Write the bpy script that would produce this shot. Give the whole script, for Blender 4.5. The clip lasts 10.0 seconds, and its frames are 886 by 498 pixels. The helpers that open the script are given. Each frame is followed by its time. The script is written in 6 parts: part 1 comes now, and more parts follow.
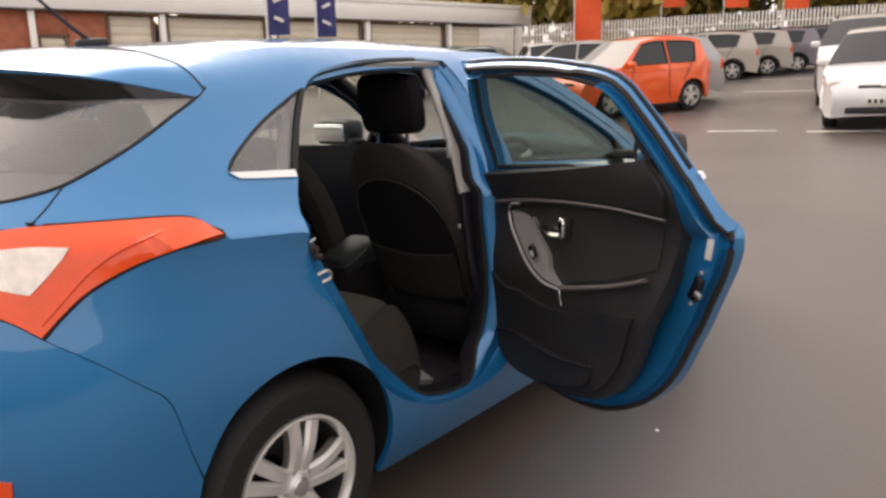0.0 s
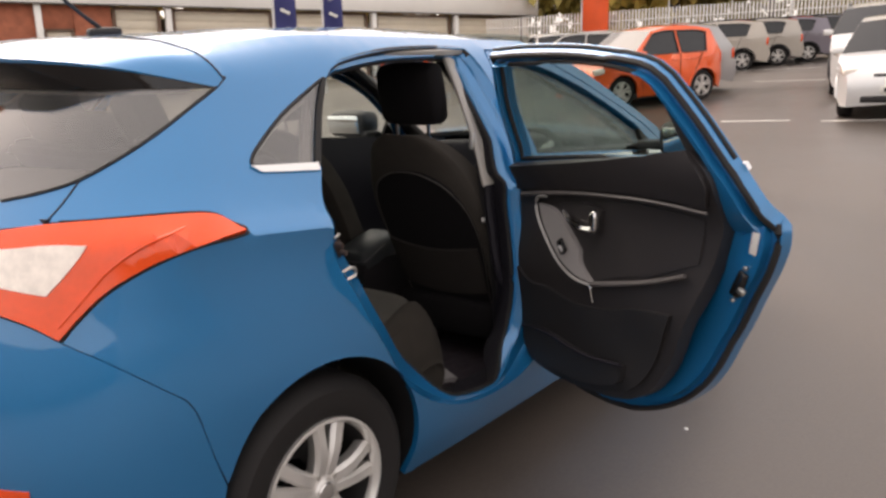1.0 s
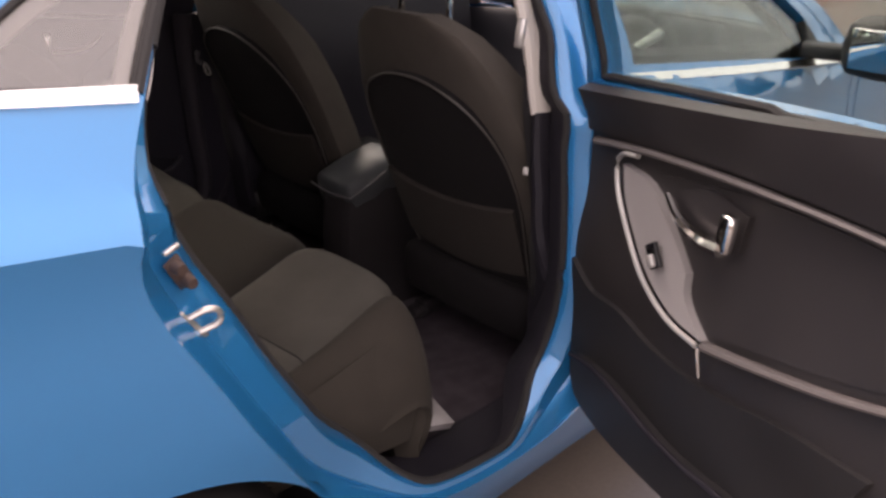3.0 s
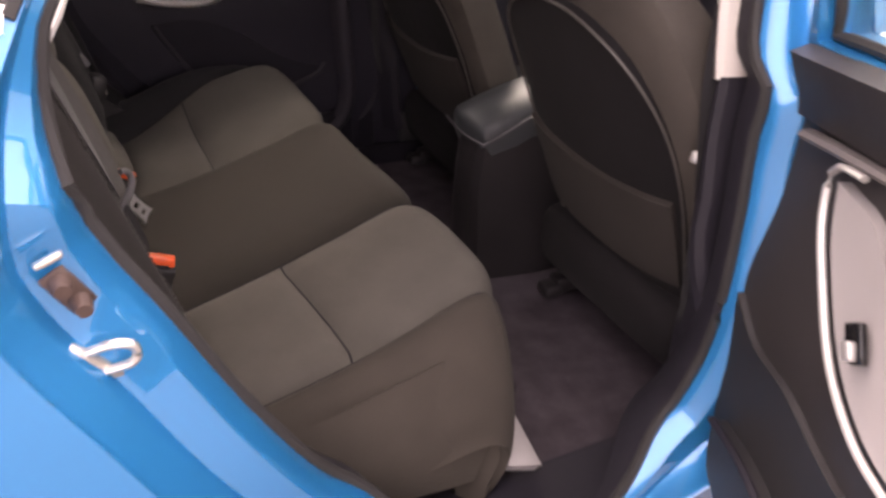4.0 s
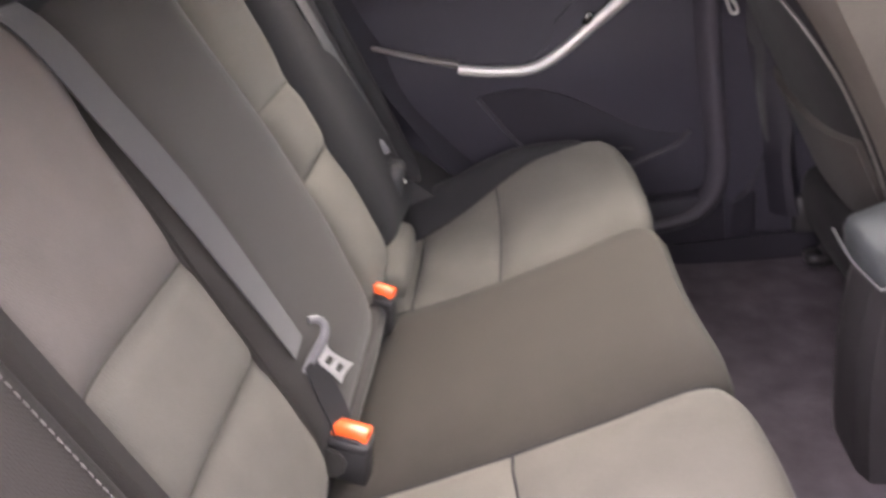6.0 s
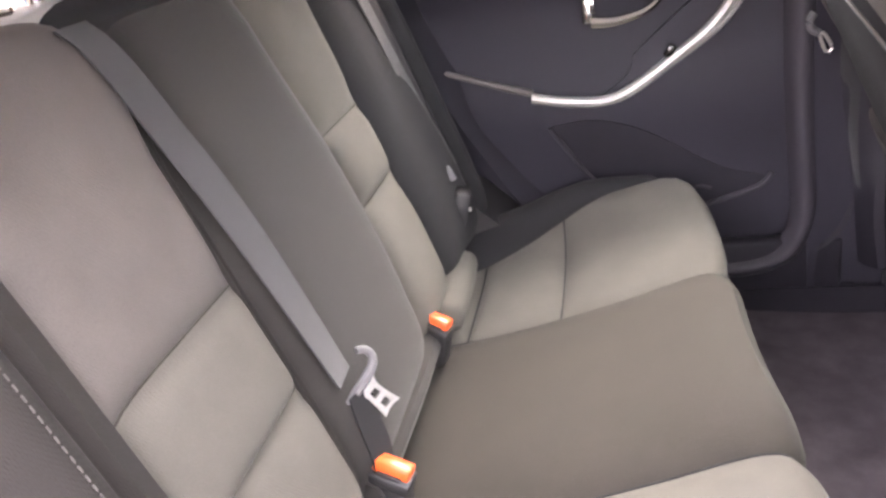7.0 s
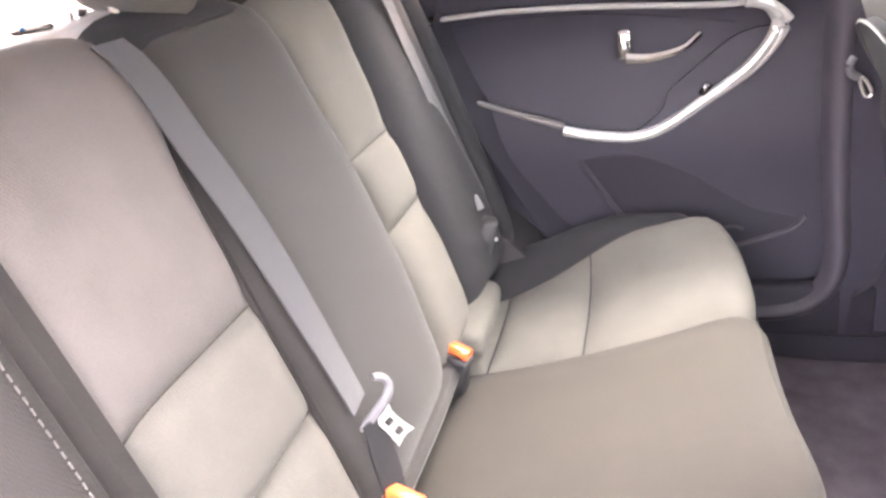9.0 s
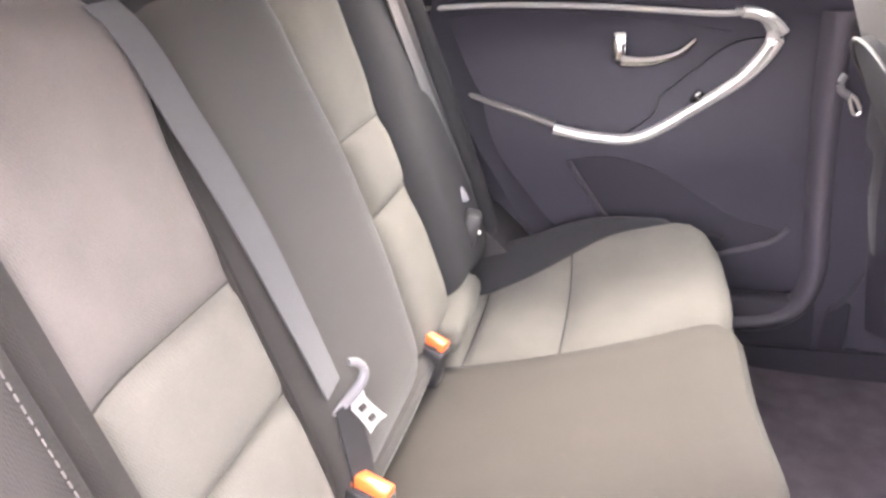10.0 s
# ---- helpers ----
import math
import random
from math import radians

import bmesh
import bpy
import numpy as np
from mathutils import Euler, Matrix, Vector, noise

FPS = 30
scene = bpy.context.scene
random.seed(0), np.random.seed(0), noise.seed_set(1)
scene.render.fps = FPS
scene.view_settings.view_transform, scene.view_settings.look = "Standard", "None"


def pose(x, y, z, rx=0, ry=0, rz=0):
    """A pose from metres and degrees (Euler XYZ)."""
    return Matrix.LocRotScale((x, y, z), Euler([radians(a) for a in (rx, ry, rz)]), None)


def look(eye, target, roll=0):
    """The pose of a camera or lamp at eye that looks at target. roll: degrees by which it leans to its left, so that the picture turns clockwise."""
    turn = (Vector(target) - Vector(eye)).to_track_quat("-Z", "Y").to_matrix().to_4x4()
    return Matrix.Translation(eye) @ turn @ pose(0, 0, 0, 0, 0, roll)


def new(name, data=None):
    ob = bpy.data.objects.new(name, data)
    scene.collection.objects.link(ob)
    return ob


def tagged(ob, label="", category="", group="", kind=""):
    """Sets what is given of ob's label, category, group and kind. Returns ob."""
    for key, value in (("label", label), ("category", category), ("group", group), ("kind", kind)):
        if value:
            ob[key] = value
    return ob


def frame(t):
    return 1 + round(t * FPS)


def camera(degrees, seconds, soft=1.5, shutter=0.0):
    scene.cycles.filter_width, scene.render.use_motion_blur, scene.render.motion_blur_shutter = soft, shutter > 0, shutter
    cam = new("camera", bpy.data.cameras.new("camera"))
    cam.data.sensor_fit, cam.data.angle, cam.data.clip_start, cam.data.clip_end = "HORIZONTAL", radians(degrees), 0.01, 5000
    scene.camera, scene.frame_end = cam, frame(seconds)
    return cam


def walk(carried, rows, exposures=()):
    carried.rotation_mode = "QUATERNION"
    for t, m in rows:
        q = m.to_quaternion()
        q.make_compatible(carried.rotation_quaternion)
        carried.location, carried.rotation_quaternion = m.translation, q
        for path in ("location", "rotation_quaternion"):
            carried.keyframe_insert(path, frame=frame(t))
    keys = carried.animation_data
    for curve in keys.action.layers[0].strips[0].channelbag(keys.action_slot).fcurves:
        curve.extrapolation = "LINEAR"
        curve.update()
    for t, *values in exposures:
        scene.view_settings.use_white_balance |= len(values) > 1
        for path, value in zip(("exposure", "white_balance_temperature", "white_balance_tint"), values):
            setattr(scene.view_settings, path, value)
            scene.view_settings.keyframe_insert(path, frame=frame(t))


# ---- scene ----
cam = camera(60.5, 10.0, soft=2.8, shutter=0.4)
PATH = [
    (0, (-1.228, -2.291, 1.357), (0.303, -1.078, 0.93), -1.1),
    (0.5, (-1.218, -2.267, 1.346), (0.298, -1.038, 0.909), -1.3),
    (1, (-1.2, -2.193, 1.348), (0.317, -0.969, 0.902), -1.5),
    (1.5, (-1.042, -2.079, 1.334), (0.463, -0.85, 0.862), -1.5),
    (2, (-0.799, -1.935, 1.345), (0.627, -0.629, 0.835), -0.9),
    (2.2, (-0.689, -1.848, 1.334), (0.748, -0.57, 0.783), -0.2),
    (3.3, (-0.119, -1.548, 1.336), (1.054, -0.199, 0.44), 3.3),
    (3.5, (-0.042, -1.51, 1.329), (1.028, -0.109, 0.385), 3.9),
    (4, (0.137, -1.388, 1.3), (0.942, 0.109, 0.245), 3.6),
    (4.5, (0.302, -1.237, 1.282), (0.85, 0.359, 0.207), 2.0),
    (5, (0.411, -1.104, 1.269), (0.654, 0.553, 0.176), -2.1),
    (5.5, (0.476, -1.026, 1.253), (0.442, 0.654, 0.168), -7.0),
    (6, (0.52, -0.969, 1.247), (0.211, 0.765, 0.299), -10.9),
    (6.2, (0.536, -0.959, 1.247), (0.124, 0.782, 0.353), -12.4),
    (7.5, (0.536, -0.915, 1.242), (0.015, 0.815, 0.385), -9.5),
    (8, (0.538, -0.91, 1.242), (-0.018, 0.829, 0.427), -9.8),
    (8.5, (0.533, -0.914, 1.242), (-0.026, 0.837, 0.454), -9.2),
    (9, (0.54, -0.918, 1.244), (-0.019, 0.829, 0.446), -8.1),
    (9.5, (0.542, -0.92, 1.243), (-0.01, 0.827, 0.441), -6.7),
    (10, (0.53, -0.915, 1.237), (0.027, 0.838, 0.417), -3.7),
]
walk(cam, [(t, look(eye, target, roll)) for t, eye, target, roll in PATH],
     exposures=((0.0, 0.48, 7000, 17), (1.0, 0.50, 7000, 17), (2.2, 0.75, 6900, 19), (3.4, 1.82, 7350, 33), (4.0, 2.60, 7350, 34), (4.5, 3.80, 7000, 32), (5.0, 4.28, 6850, 26), (5.5, 4.30, 6750, 24), (6.2, 4.75, 6700, 25), (7.5, 5.33, 6600, 24), (8.0, 5.80, 6600, 24), (9.0, 5.92, 6600, 24), (10.0, 5.84, 6600, 24)))

# world: a bright overcast sky, and a wide soft sun
world = bpy.data.worlds.new("overcast_sky")
scene.world = world
world.use_nodes = True
wn = world.node_tree
sky = wn.nodes.new("ShaderNodeTexSky")
sky.sky_type = "NISHITA"
sky.sun_disc = False
sky.sun_elevation = radians(48)
sky.sun_rotation = radians(13)
sky.air_density, sky.dust_density, sky.ozone_density = 0.7, 7.0, 0.4
back = wn.nodes["Background"]
wn.links.new(sky.outputs["Color"], back.inputs["Color"])
back.inputs["Strength"].default_value = 0.07
# the cloud layer: an even white veil over the whole sky
veil, both = wn.nodes.new("ShaderNodeBackground"), wn.nodes.new("ShaderNodeAddShader")
veil.inputs["Color"].default_value, veil.inputs["Strength"].default_value = (1.0, 0.97, 0.92, 1), 0.80
wn.links.new(back.outputs[0], both.inputs[0])
wn.links.new(veil.outputs[0], both.inputs[1])
wn.links.new(both.outputs[0], wn.nodes["World Output"].inputs["Surface"])
sun = new("sun", bpy.data.lights.new("sun", "SUN"))
sun.data.energy, sun.data.angle, sun.data.color = 0.8, radians(45), (1.0, 0.95, 0.88)
sun.matrix_world = look((3, 13, 16), (0, 0, 0))

# ---- helpers for meshes ----
from mathutils.geometry import delaunay_2d_cdt


def thing(name, label, category, at=None, group="", kind=""):
    ob = new(name)
    ob.empty_display_size = 0.2
    if at is not None:
        ob.matrix_basis = at
    return tagged(ob, label, category, group, kind)


def finish(bm, crease=0.6):
    bmesh.ops.recalc_face_normals(bm, faces=bm.faces)
    for f in bm.faces:
        f.smooth = True
    for e in bm.edges:
        if len(e.link_faces) == 2 and e.calc_face_angle(0) > crease:
            e.smooth = False


def to_mesh(name, bm, material, crease=0.6):
    finish(bm, crease)
    me = bpy.data.meshes.new(name)
    bm.to_mesh(me)
    bm.free()
    me.materials.append(material)
    return me


def part(name, bm, material, parent, label="", crease=0.6):
    """One mesh object under a thing or a part."""
    me = bm if isinstance(bm, bpy.types.Mesh) else to_mesh(name, bm, material, crease)
    ob = new(name, me)
    ob.parent = parent
    return tagged(ob, label)


def solo(name, bm, material, label, category, group="", kind="", crease=0.6):
    """A thing of one mesh."""
    return tagged(new(name, to_mesh(name, bm, material, crease)), label, category, group, kind)


def moved(bm, m, verts=None):
    bmesh.ops.transform(bm, matrix=m, verts=verts or bm.verts)
    return bm


def rbox(sx, sy, sz, r, at=None, bm=None, cuts=3):
    """A box with rounded edges of radius r."""
    out = bm or bmesh.new()
    h = (sx / 2, sy / 2, sz / 2)
    r = min(r, min(h) * 0.98)
    n = cuts + 1

    def stop(i, axis):
        e = h[axis]
        if i in (0, n):
            p = e
        elif i in (1, n - 1):
            p = e - r * 0.45
        else:
            p = (e - r) * abs(2 * i / n - 1)
        return math.copysign(p, 2 * i - n) if 2 * i != n else 0.0

    made = {}

    def vert(key):
        if key not in made:
            p = Vector([stop(key[a], a) for a in range(3)])
            c = Vector([max(-h[a] + r, min(h[a] - r, p[a])) for a in range(3)])
            d = p - c
            q = c + d.normalized() * min(r, d.length) if d.length > 1e-9 else p
            made[key] = out.verts.new(at @ q if at is not None else q)
        return made[key]

    for axis in range(3):
        b, c = (axis + 1) % 3, (axis + 2) % 3
        for end in (0, n):
            for i in range(n):
                for j in range(n):
                    quad = []
                    for di, dj in ((0, 0), (1, 0), (1, 1), (0, 1)):
                        key = [0, 0, 0]
                        key[axis], key[b], key[c] = end, i + di, j + dj
                        quad.append(vert(tuple(key)))
                    out.faces.new(quad if end else quad[::-1])
    return out


def spline(pts, step=0.03, closed=False):
    """Catmull-Rom curve through control points of any dimension."""
    P = [Vector(p) for p in pts]
    n = len(P)
    if n == 2:
        k = max(1, math.ceil((P[1] - P[0]).length / step))
        return [P[0].lerp(P[1], i / k) for i in range(k)] + ([P[1]] if not closed else [])
    out = []
    for i in range(n if closed else n - 1):
        b, c = P[i], P[(i + 1) % n]
        a = P[i - 1] if closed or i else b * 2 - c
        d = P[(i + 2) % n] if closed or i + 2 < n else c * 2 - b
        k = max(1, math.ceil((c - b).length / step))
        for j in range(k):
            s = j / k
            out.append(0.5 * ((2 * b) + (c - a) * s + (2 * a - 5 * b + 4 * c - d) * s * s + (3 * b - a - 3 * c + d) * s ** 3))
    if not closed:
        out.append(P[-1])
    return out


def chain(*runs, step=0.03):
    """A closed outline of several smooth runs; their joints stay sharp."""
    out = []
    for r in runs:
        for p in spline(r, step):
            if not out or (p - out[-1]).length > 1e-4:
                out.append(p)
    if (out[0] - out[-1]).length < 1e-4:
        out.pop()
    return out


def tube(pts, r, n=8, bm=None, closed=False, flat=1.0):
    """A sweep of a round (or flattened) section along points; r may be a function of the run from 0 to 1."""
    bm = bm or bmesh.new()
    P = [Vector(p) for p in pts]
    rings, up = [], Vector((0, 0, 1))
    for i, p in enumerate(P):
        d = (P[(i + 1) % len(P)] if closed or i + 1 < len(P) else p) - (P[i - 1] if closed or i else p)
        d.normalize()
        s = d.cross(up)
        s = s.normalized() if s.length > 1e-3 else Vector((1, 0, 0))
        u = s.cross(d)
        rad = r(i / (len(P) - 1)) if callable(r) else r
        rings.append([bm.verts.new(p + (s * math.cos(a) + u * math.sin(a) * flat) * rad) for a in [2 * math.pi * k / n for k in range(n)]])
    for i in range(len(P) if closed else len(P) - 1):
        a, b = rings[i], rings[(i + 1) % len(P)]
        for k in range(n):
            bm.faces.new((a[k], a[(k + 1) % n], b[(k + 1) % n], b[k]))
    if not closed:
        bm.faces.new(rings[0])
        bm.faces.new(rings[-1])
    return bm


def inside(poly, x, y):
    c, j = False, len(poly) - 1
    for i in range(len(poly)):
        (xi, yi), (xj, yj) = poly[i][:2], poly[j][:2]
        if (yi > y) != (yj > y) and x < (xj - xi) * (y - yi) / (yj - yi) + xi:
            c = not c
        j = i
    return c


def normal_at(f, u, v, e=1e-3):
    p = Vector(f(u, v))
    n = (Vector(f(u + e, v)) - p).cross(Vector(f(u, v + e)) - p)
    return n.normalized() if n.length > 1e-12 else Vector((0, -1, 0))


def panel(f, outline, holes=(), thick=0.005, step=0.04, lift=0.0, bm=None, lines=()):
    """A sheet with thickness over the outline (with holes) in the plane of f's two parameters."""
    bm = bm or bmesh.new()
    loops = [[tuple(p)[:2] for p in outline]] + [[tuple(p)[:2] for p in h] for h in holes]
    co, ed = [], []
    for lp in loops:
        k = len(co)
        co += [Vector(p) for p in lp]
        ed += [(k + i, k + (i + 1) % len(lp)) for i in range(len(lp))]
    A = np.array([tuple(c) for c in co])
    for line in lines:
        last = None
        for p in line:
            fits = np.min(np.hypot(A[:, 0] - p[0], A[:, 1] - p[1])) > step * 0.2 and inside(loops[0], *p) and not any(inside(h, *p) for h in loops[1:])
            if fits:
                co.append(Vector(p))
                if last is not None:
                    ed.append((last, len(co) - 1))
            last = len(co) - 1 if fits else None
    A = np.array([tuple(c) for c in co])
    lo, hi = A.min(0), A.max(0)
    for i, x in enumerate(np.arange(lo[0] + step / 2, hi[0], step)):
        for y in np.arange(lo[1] + step / 2 * (1 + i % 2), hi[1], step):
            if np.min(np.hypot(A[:, 0] - x, A[:, 1] - y)) > step * 0.55 and inside(loops[0], x, y) and not any(inside(h, x, y) for h in loops[1:]):
                co.append(Vector((x, y)))
    vs, _, fs, _, _, _ = delaunay_2d_cdt(co, ed, [], 0, 1e-6)
    keep = []
    for t in fs:
        cx, cy = sum(vs[i].x for i in t) / len(t), sum(vs[i].y for i in t) / len(t)
        if inside(loops[0], cx, cy) and not any(inside(h, cx, cy) for h in loops[1:]):
            keep.append(t)
    front, rear = {}, {}
    for i in {i for t in keep for i in t}:
        p, n = Vector(f(*vs[i])), normal_at(f, *vs[i])
        front[i] = bm.verts.new(p + n * lift)
        rear[i] = bm.verts.new(p + n * (lift - thick))
    edges = {}
    for t in keep:
        bm.faces.new([front[i] for i in t])
        bm.faces.new([rear[i] for i in reversed(t)])
        for a, b in zip(t, t[1:] + t[:1]):
            edges[(a, b)] = True
    for a, b in edges:
        if (b, a) not in edges:
            bm.faces.new((front[b], front[a], rear[a], rear[b]))
    return bm


def mirrored(bm, both=False):
    """The mesh on the other side of the car (or on both)."""
    geom = bmesh.ops.duplicate(bm, geom=bm.verts[:] + bm.edges[:] + bm.faces[:])["geom"]
    vs = [g for g in geom if isinstance(g, bmesh.types.BMVert)]
    if not both:
        old = [v for v in bm.verts if v not in set(vs)]
        bmesh.ops.delete(bm, geom=old, context="VERTS")
    for v in vs:
        v.co.y = -v.co.y
    bmesh.ops.reverse_faces(bm, faces=[g for g in geom if isinstance(g, bmesh.types.BMFace)])
    bmesh.ops.remove_doubles(bm, verts=bm.verts, dist=0.0004)
    return bm


def sheet(f, us, vs, thick=0.01, bm=None):
    """A grid over two runs of parameters, with thickness against the normal."""
    bm = bm or bmesh.new()
    F = [[bm.verts.new(Vector(f(u, v))) for v in vs] for u in us]
    bm.normal_update()
    R = []
    for i, u in enumerate(us):
        row = []
        for j, v in enumerate(vs):
            a = F[min(i + 1, len(us) - 1)][j].co - F[max(i - 1, 0)][j].co
            b = F[i][min(j + 1, len(vs) - 1)].co - F[i][max(j - 1, 0)].co
            n = a.cross(b)
            n = n.normalized() if n.length > 1e-9 else Vector((0, 0, 1))
            row.append(bm.verts.new(F[i][j].co - n * thick))
        R.append(row)
    m, n = len(us), len(vs)
    for i in range(m - 1):
        for j in range(n - 1):
            bm.faces.new((F[i][j], F[i + 1][j], F[i + 1][j + 1], F[i][j + 1]))
            bm.faces.new((R[i][j], R[i][j + 1], R[i + 1][j + 1], R[i + 1][j]))
    for i in range(m - 1):
        bm.faces.new((F[i][0], R[i][0], R[i + 1][0], F[i + 1][0]))
        bm.faces.new((F[i][-1], F[i + 1][-1], R[i + 1][-1], R[i][-1]))
    for j in range(n - 1):
        bm.faces.new((F[0][j], F[0][j + 1], R[0][j + 1], R[0][j]))
        bm.faces.new((F[-1][j], R[-1][j], R[-1][j + 1], F[-1][j + 1]))
    return bm


def pad(f, a0, a1, b0, b1, puff=0.012, sink=0.011, thick=0.03, na=24, nb=18, p=4.5):
    """An upholstered panel on the surface f(a, b), swelling between its seams; b0 and b1 may follow a."""
    def g(s, t):
        a = a0 + (a1 - a0) * s
        lo = b0(a) if callable(b0) else b0
        hi = b1(a) if callable(b1) else b1
        b = lo + (hi - lo) * t
        s, t = s * .996 + .002, t * .996 + .002
        h = (1 - abs(2 * s - 1) ** p) * (1 - abs(2 * t - 1) ** p)
        return Vector(f(a, b)) + normal_at(f, a, b) * (h * (puff + sink) - sink)
    def ease(n):
        return [0.5 - 0.5 * math.cos(math.pi * (0.25 * i / n + 0.75 * i / n)) for i in range(n + 1)]
    return sheet(g, ease(na), ease(nb), thick)


def lathe(profile, n=48, bm=None):
    """Turn (radius, y) round the y axis."""
    bm = bm or bmesh.new()
    rings = [[bm.verts.new((r * math.cos(2 * math.pi * k / n), y, r * math.sin(2 * math.pi * k / n))) for k in range(n)] for r, y in profile]
    for a, b in zip(rings, rings[1:]):
        for k in range(n):
            bm.faces.new((a[k], a[(k + 1) % n], b[(k + 1) % n], b[k]))
    return bm


def lerp(tab, v):
    """A smooth curve through a short table of (place, value)."""
    if v <= tab[0][0]:
        return tab[0][1]
    if v >= tab[-1][0]:
        return tab[-1][1]
    for i in range(len(tab) - 1):
        (a, p), (b, q) = tab[i], tab[i + 1]
        if a <= v <= b:
            m0 = (q - tab[i - 1][1]) / (b - tab[i - 1][0]) if i else (q - p) / (b - a)
            m1 = (tab[i + 2][1] - p) / (tab[i + 2][0] - a) if i + 2 < len(tab) else (q - p) / (b - a)
            h = b - a
            s = (v - a) / h
            return (2 * s**3 - 3 * s * s + 1) * p + (s**3 - 2 * s * s + s) * h * m0 + (-2 * s**3 + 3 * s * s) * q + (s**3 - s * s) * h * m1

# ---- materials ----
def surface(name, colour, rough, metal=0.0, vary=0.12, scale=6.0, fine=250.0, bump=0.15, coat=0.0, coat_rough=0.05, sheen=0.0, rough_vary=0.1, spec=0.5, coat_ior=1.5):
    m = bpy.data.materials.new(name)
    m.use_nodes = True
    nt = m.node_tree
    b = nt.nodes["Principled BSDF"]
    tc = nt.nodes.new("ShaderNodeTexCoord")
    big, small = nt.nodes.new("ShaderNodeTexNoise"), nt.nodes.new("ShaderNodeTexNoise")
    big.inputs["Scale"].default_value, big.inputs["Detail"].default_value = scale, 5
    small.inputs["Scale"].default_value, small.inputs["Detail"].default_value = fine, 3
    for n in (big, small):
        nt.links.new(tc.outputs["Object"], n.inputs["Vector"])
    mix = nt.nodes.new("ShaderNodeMath")
    mix.operation = "MULTIPLY_ADD"
    nt.links.new(small.outputs["Fac"], mix.inputs[0])
    mix.inputs[1].default_value = 0.5
    nt.links.new(big.outputs["Fac"], mix.inputs[2])
    ramp = nt.nodes.new("ShaderNodeMapRange")
    ramp.inputs["From Min"].default_value, ramp.inputs["From Max"].default_value = 0.45, 1.05
    ramp.inputs["To Min"].default_value, ramp.inputs["To Max"].default_value = 1 - vary, 1 + vary
    nt.links.new(mix.outputs[0], ramp.inputs["Value"])
    col = nt.nodes.new("ShaderNodeVectorMath")
    col.operation = "SCALE"
    col.inputs[0].default_value = colour
    nt.links.new(ramp.outputs["Result"], col.inputs["Scale"])
    nt.links.new(col.outputs["Vector"], b.inputs["Base Color"])
    rr = nt.nodes.new("ShaderNodeMapRange")
    rr.inputs["To Min"].default_value, rr.inputs["To Max"].default_value = max(0.02, rough - rough_vary), min(1, rough + rough_vary)
    nt.links.new(big.outputs["Fac"], rr.inputs["Value"])
    nt.links.new(rr.outputs["Result"], b.inputs["Roughness"])
    b.inputs["Metallic"].default_value = metal
    b.inputs["Specular IOR Level"].default_value = spec
    b.inputs["Coat Weight"].default_value, b.inputs["Coat Roughness"].default_value = coat, coat_rough
    b.inputs["Coat IOR"].default_value = coat_ior
    b.inputs["Sheen Weight"].default_value = sheen
    if bump:
        bp = nt.nodes.new("ShaderNodeBump")
        bp.inputs["Strength"].default_value, bp.inputs["Distance"].default_value = bump, 0.002
        nt.links.new(small.outputs["Fac"], bp.inputs["Height"])
        nt.links.new(bp.outputs["Normal"], b.inputs["Normal"])
    return m


def weave(name, colour, scale=900.0, vary=0.15, sheen=0.25):
    """Woven seat cloth: crossed fine threads over a soft mottling."""
    m = surface(name, colour, 0.9, vary=vary, scale=14, fine=420, bump=0.2, sheen=sheen, spec=0.2)
    nt = m.node_tree
    tc = nt.nodes["Texture Coordinate"]
    w1, w2 = nt.nodes.new("ShaderNodeTexWave"), nt.nodes.new("ShaderNodeTexWave")
    w1.inputs["Scale"].default_value = w2.inputs["Scale"].default_value = scale / 6.28
    w1.bands_direction, w2.bands_direction = "Y", "DIAGONAL"
    for w in (w1, w2):
        nt.links.new(tc.outputs["Object"], w.inputs["Vector"])
    add = nt.nodes.new("ShaderNodeMath")
    nt.links.new(w1.outputs["Fac"], add.inputs[0])
    nt.links.new(w2.outputs["Fac"], add.inputs[1])
    b2 = nt.nodes.new("ShaderNodeBump")
    b2.inputs["Strength"].default_value, b2.inputs["Distance"].default_value = 0.25, 0.0005
    nt.links.new(add.outputs[0], b2.inputs["Height"])
    old = nt.nodes["Bump"]
    nt.links.new(old.outputs["Normal"], b2.inputs["Normal"])
    nt.links.new(b2.outputs["Normal"], nt.nodes["Principled BSDF"].inputs["Normal"])
    return m


